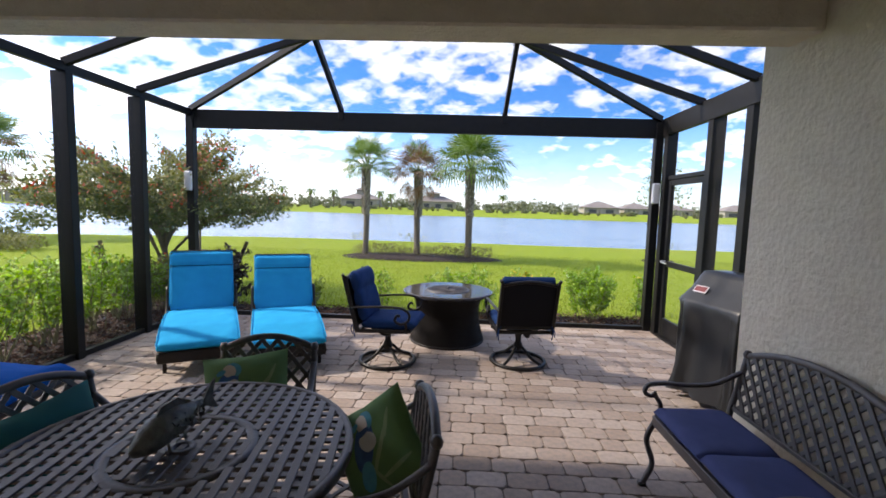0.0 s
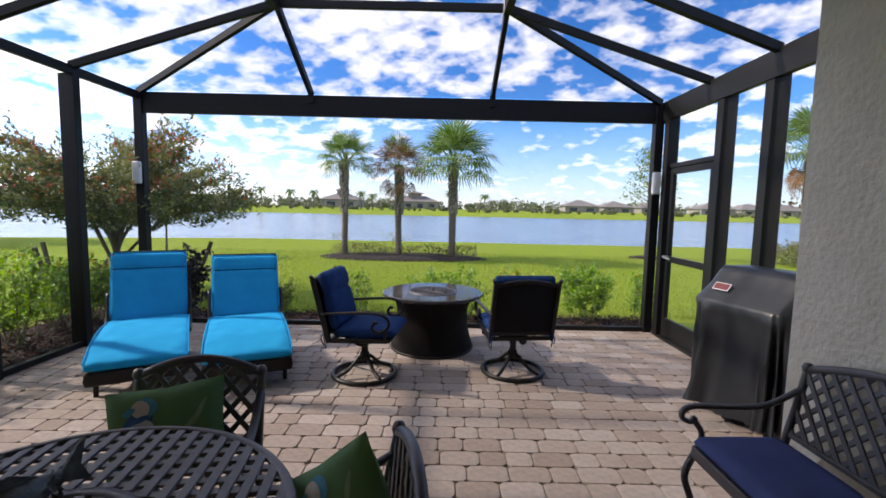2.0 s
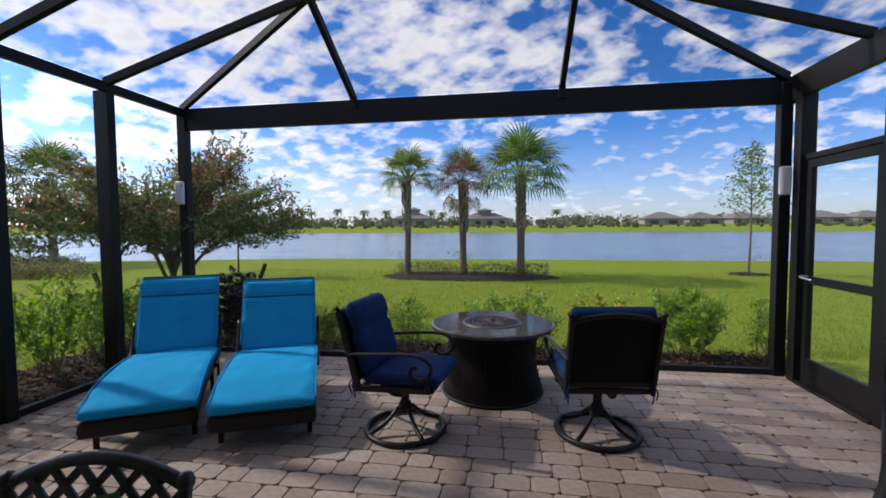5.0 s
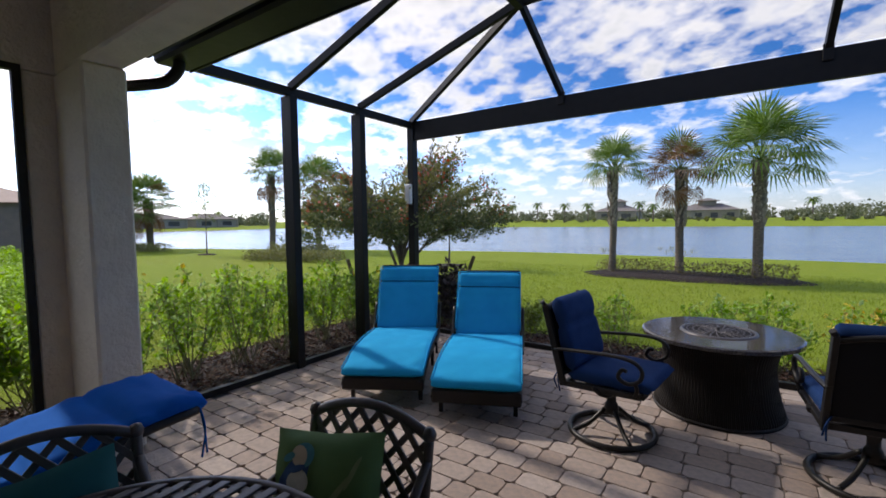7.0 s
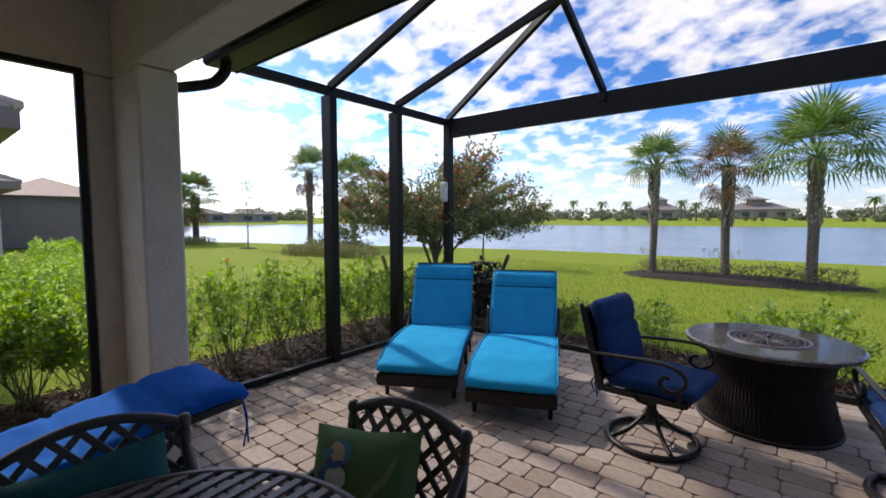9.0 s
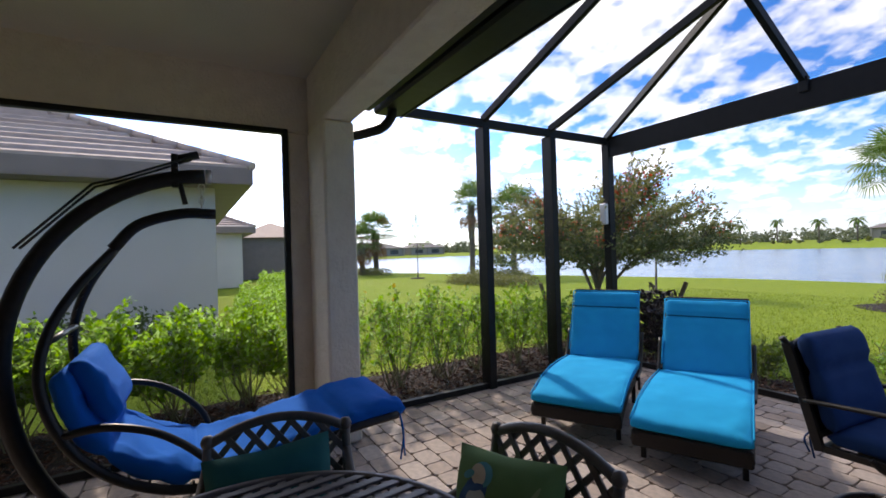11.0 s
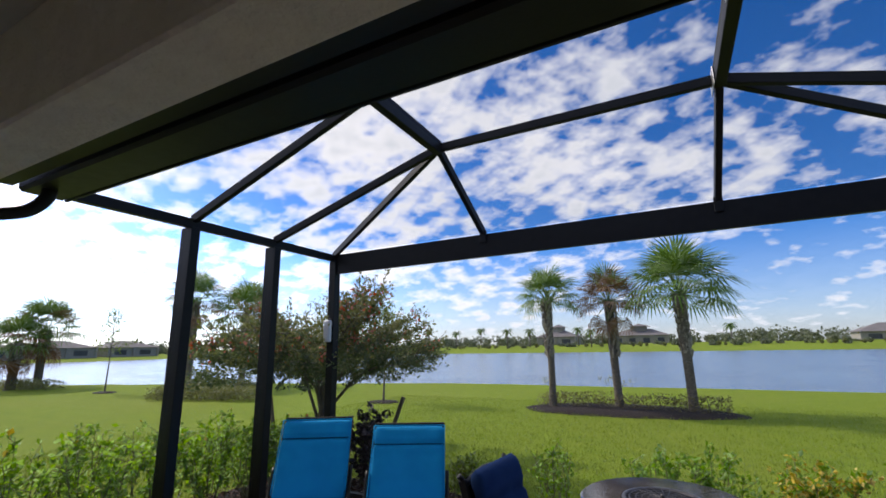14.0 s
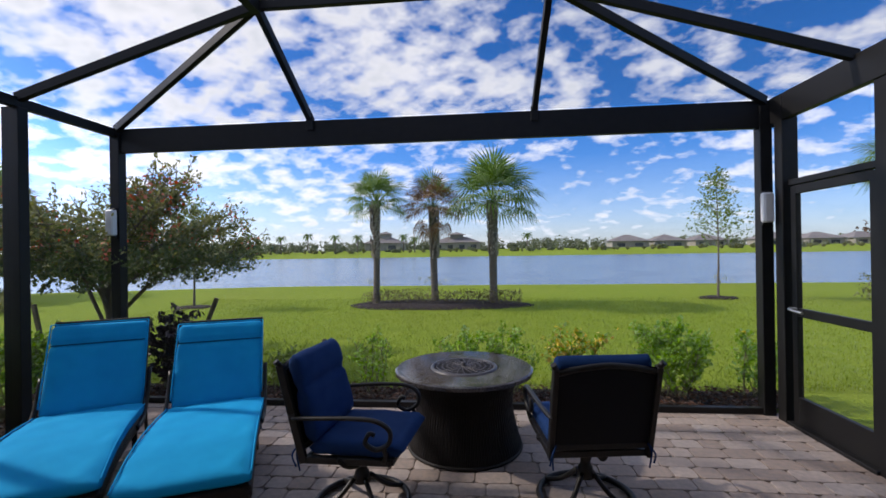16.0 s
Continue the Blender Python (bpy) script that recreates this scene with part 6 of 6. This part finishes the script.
def far_house(x, y, w, d, h, rise, mt=FARROOF, z=1.0, tower=False, label="low house with hip roof across the lake", turn=0):
    t = thing("house", label, "house", pose(x, y, z, 0, 0, turn), "houses across the lake")
    part("wall", Geo().box((0, 0, h / 2 - 0.7), (w, d, h + 1.4), 0.02), FARWALL, t)
    o_ = 0.7
    r = min(w, d) / 2
    v = [(-w / 2 - o_, -d / 2 - o_, h), (w / 2 + o_, -d / 2 - o_, h), (w / 2 + o_, d / 2 + o_, h), (-w / 2 - o_, d / 2 + o_, h), (-w / 2 + r, 0, h + rise), (w / 2 - r, 0, h + rise)]
    part("roof", Geo().add(v, [(0, 1, 5, 4), (1, 2, 5), (2, 3, 4, 5), (3, 0, 4), (3, 2, 1, 0)]), mt, t)
    k = 2 if w < 15 else 4
    for i in range(k):
        wx_ = -w / 2 + w * (i + 0.5) / k
        part("window", Geo().box((wx_, -d / 2 - 0.01, h * 0.48), (w / k * 0.46, 0.08, h * 0.5), 0.01), FARGLASS, t)
    g = Geo()
    for i in range(k + 1):
        g.box((-w / 2 + w * i / k, -d / 2 - 0.5, h / 2 - 0.5), (0.35, 0.35, h + 1.0), 0.02)
    part("porch_posts", g, FARWALL, t)
    if tower:
        tw = part("tower", Geo().box((0, 0, h + rise * 0.8), (w * 0.28, d * 0.35, rise * 1.3), 0.02), FARWALL, t)
        q = w * 0.2
        part("tower_roof", Geo().add([(-q, -q, h + rise * 1.4), (q, -q, h + rise * 1.4), (q, q, h + rise * 1.4), (-q, q, h + rise * 1.4), (0, 0, h + rise * 1.85)], [(0, 1, 4), (1, 2, 4), (2, 3, 4), (3, 0, 4), (3, 2, 1, 0)]), mt, tw)
    return t


far_house(-33, 150, 12, 9, 3.0, 2.2, tower=True, label="clubhouse with a small roof tower across the lake")
far_house(-9, 156, 16, 9, 2.9, 2.0, tower=True, label="long clubhouse with a square tower across the lake")
for i, (x, w) in enumerate(((39, 13), (51, 12), (64, 13), (78, 13), (92, 13), (107, 14), (122, 14), (137, 13))):
    far_house(x * 1.12 + 2, 146 + (i % 3) * 5, w - 2.5, 9, 2.2, 2.1, z=1.1, turn=(i % 3 - 1) * 4, label="low house with grey hip roof and lanai across the lake")
for x, y in ((-150, 62), (-152, 80), (-148, 44), (-150, 26), (-120, 124), (-98, 128)):
    far_house(x, y, 14, 11, 2.8, 2.0, z=0.4, turn=90 if x < -140 else 0, label="low white house on the lake's distant side shore")


def far_trees(name, items, mt, label, leaf=1.0, per=70):
    g = Geo()
    c = []
    for x, y, z, h, r in items:
        k = per
        th, ph = rng.uniform(0, 6.28, k), np.arccos(rng.uniform(-1, 1, k))
        rr = r * rng.uniform(0.55, 1.05, k)
        c.append(np.stack([x + rr * np.sin(ph) * np.cos(th), y + rr * np.sin(ph) * np.sin(th), z + h * 0.38 + rr * np.cos(ph) * h / (2.4 * r)], 1))
    g.leaves(np.concatenate(c), leaf, long=1.4)
    solid(name, g, mt, label, "trees", "stuff")


def belt(n, x0, x1, y0, y1, h0, h1, z=1.2):
    return [(rng.uniform(x0, x1), rng.uniform(y0, y1), z, hh, hh * rng.uniform(0.38, 0.6)) for hh in rng.uniform(h0, h1, n)]


far_trees("far_woods", belt(240, -110, 180, 166, 195, 2.5, 6.0), FAR_HAZED_GREEN, "line of mixed trees behind the far houses", 1.0, 90)
far_trees("far_woods", belt(150, -110, 150, 130, 146, 0.8, 2.6, 0.6), FAR_HAZED_GREEN, "green trees along the far shore", 0.8, 80)
far_trees("far_woods", belt(70, -90, 150, 121, 125, 0.5, 1.3, 0.9), LEAF_OLIVE, "dark clipped shrubs along the far shore", 0.5, 60)
far_trees("far_woods", belt(90, -200, -158, -10, 120, 4.0, 8.0, 0.5), FAR_HAZED_GREEN, "trees behind the houses on the side shore", 1.2, 80)
far_trees("far_woods", belt(70, 125, 185, 60, 160, 7.0, 11.0, 0.5), LEAF_BROWN, "bare brownish woods beyond the lake", 1.2, 90)
g, gl = Geo(), Geo()
for x, y, h in ((-62, 132, 6), (-55, 136, 7), (-44, 130, 6), (-24, 134, 6), (-20, 131, 5), (3, 136, 7), (14, 140, 6), (-70, 128, 7), (-38, 133, 6)):
    g.tube([(x, y, 0.4), (x, y, 1 + h * 0.8)], 0.18, 6)
    for k in range(16):
        a = k * 2.4
        d = Vector((math.cos(a), math.sin(a), 0.5 - 0.09 * k)).normalized()
        p = Vector((x, y, 1 + h * 0.8))
        gl.tube(curve([p, p + d * 1.1 + Vector((0, 0, 0.15)), p + d * 2.0 + Vector((0, 0, -0.6))], 3), [0.09, 0.2, 0.26, 0.28, 0.25, 0.15, 0.03], 4, False, 0.3)
solid("far_palm_trunks", g, PALMBARK, "slim trunks of palms on the far shore", "trees", "stuff")
solid("far_palm_crowns", gl, FROND, "feathery crowns of palms on the far shore", "trees", "stuff")

# ---------- paving ----------
bed_geo = Geo().box((0.19, 1.82, -0.06), (6.5, 7.68, 0.09), 0.004)
floor = solid("floor", bed_geo, SAND, "tumbled pinkish grey concrete pavers in staggered rows", "paving")


def paver_mesh(w, d, seed):
    """Tumbled block with rounded, slightly uneven corners."""
    r = random.Random(seed)
    g = Geo()
    c = 0.022
    out = []
    for sx, sy in ((1, 1), (-1, 1), (-1, -1), (1, -1)):
        for q in ((0, 1), (1, 0)) if sx * sy > 0 else ((1, 0), (0, 1)):
            out.append((sx * (w / 2 - c * q[0] * r.uniform(0.6, 1.2)), sy * (d / 2 - c * q[1] * r.uniform(0.6, 1.2))))
    out = sorted(out, key=lambda p: math.atan2(p[1], p[0]))
    n = len(out)
    verts = []
    for s, z in ((1.0, -0.03), (1.0, -0.009), (0.985, -0.003), (0.94, 0.0)):
        for x, y in out:
            verts.append((x * (1 - (1 - s) * 0.12 / w), y * (1 - (1 - s) * 0.12 / d), z + (r.uniform(-0.0008, 0.0008) if z > -0.005 else 0)))
    faces = [(k * n + i, k * n + (i + 1) % n, (k + 1) * n + (i + 1) % n, (k + 1) * n + i) for k in range(3) for i in range(n)]
    faces.append(tuple(3 * n + i for i in range(n)))
    return g.add(verts, faces)


PITCH, GAP = 0.150, 0.004
sizes = (0.238, 0.158, 0.205)
stock = [[paver_mesh(w - GAP, PITCH - GAP, 10 * i + k) for k in range(4)] for i, w in enumerate(sizes)]
meshes = [[gg_.mesh("paver") for gg_ in row] for row in stock]
for row in meshes:
    for me in row:
        me.materials.append(PAVER)
rest, count, y, pr = Geo(), 0, -1.96, random.Random(5)
while y < 5.6:
    x = -3.0 - pr.uniform(0, 0.2)
    while x < 3.40:
        i = pr.choices((0, 1, 2), (5, 3, 2))[0]
        k, w = pr.randrange(4), sizes[i]
        cx = x + w / 2
        m = pose(cx, y, pr.uniform(-0.0015, 0.0015), pr.uniform(-0.25, 0.25), pr.uniform(-0.25, 0.25), pr.uniform(-0.6, 0.6))
        if -3.03 < cx < 3.42 and not (cx > 2.4 and y < 2.3) and not (cx < -2.5 and 1.85 < y < 2.12):
            if count < 300 and -1.2 < cx < 2.3 and 1.9 < y < 4.3:
                p = new("paver", meshes[i][k])
                p.matrix_world = m
                p.parent = floor
                count += 1
            else:
                s = stock[i][k]
                rest.add(s.v, s.f, False, m)
        x += w
    y += PITCH
part("paver_field", rest, PAVER, floor, kind="stuff")
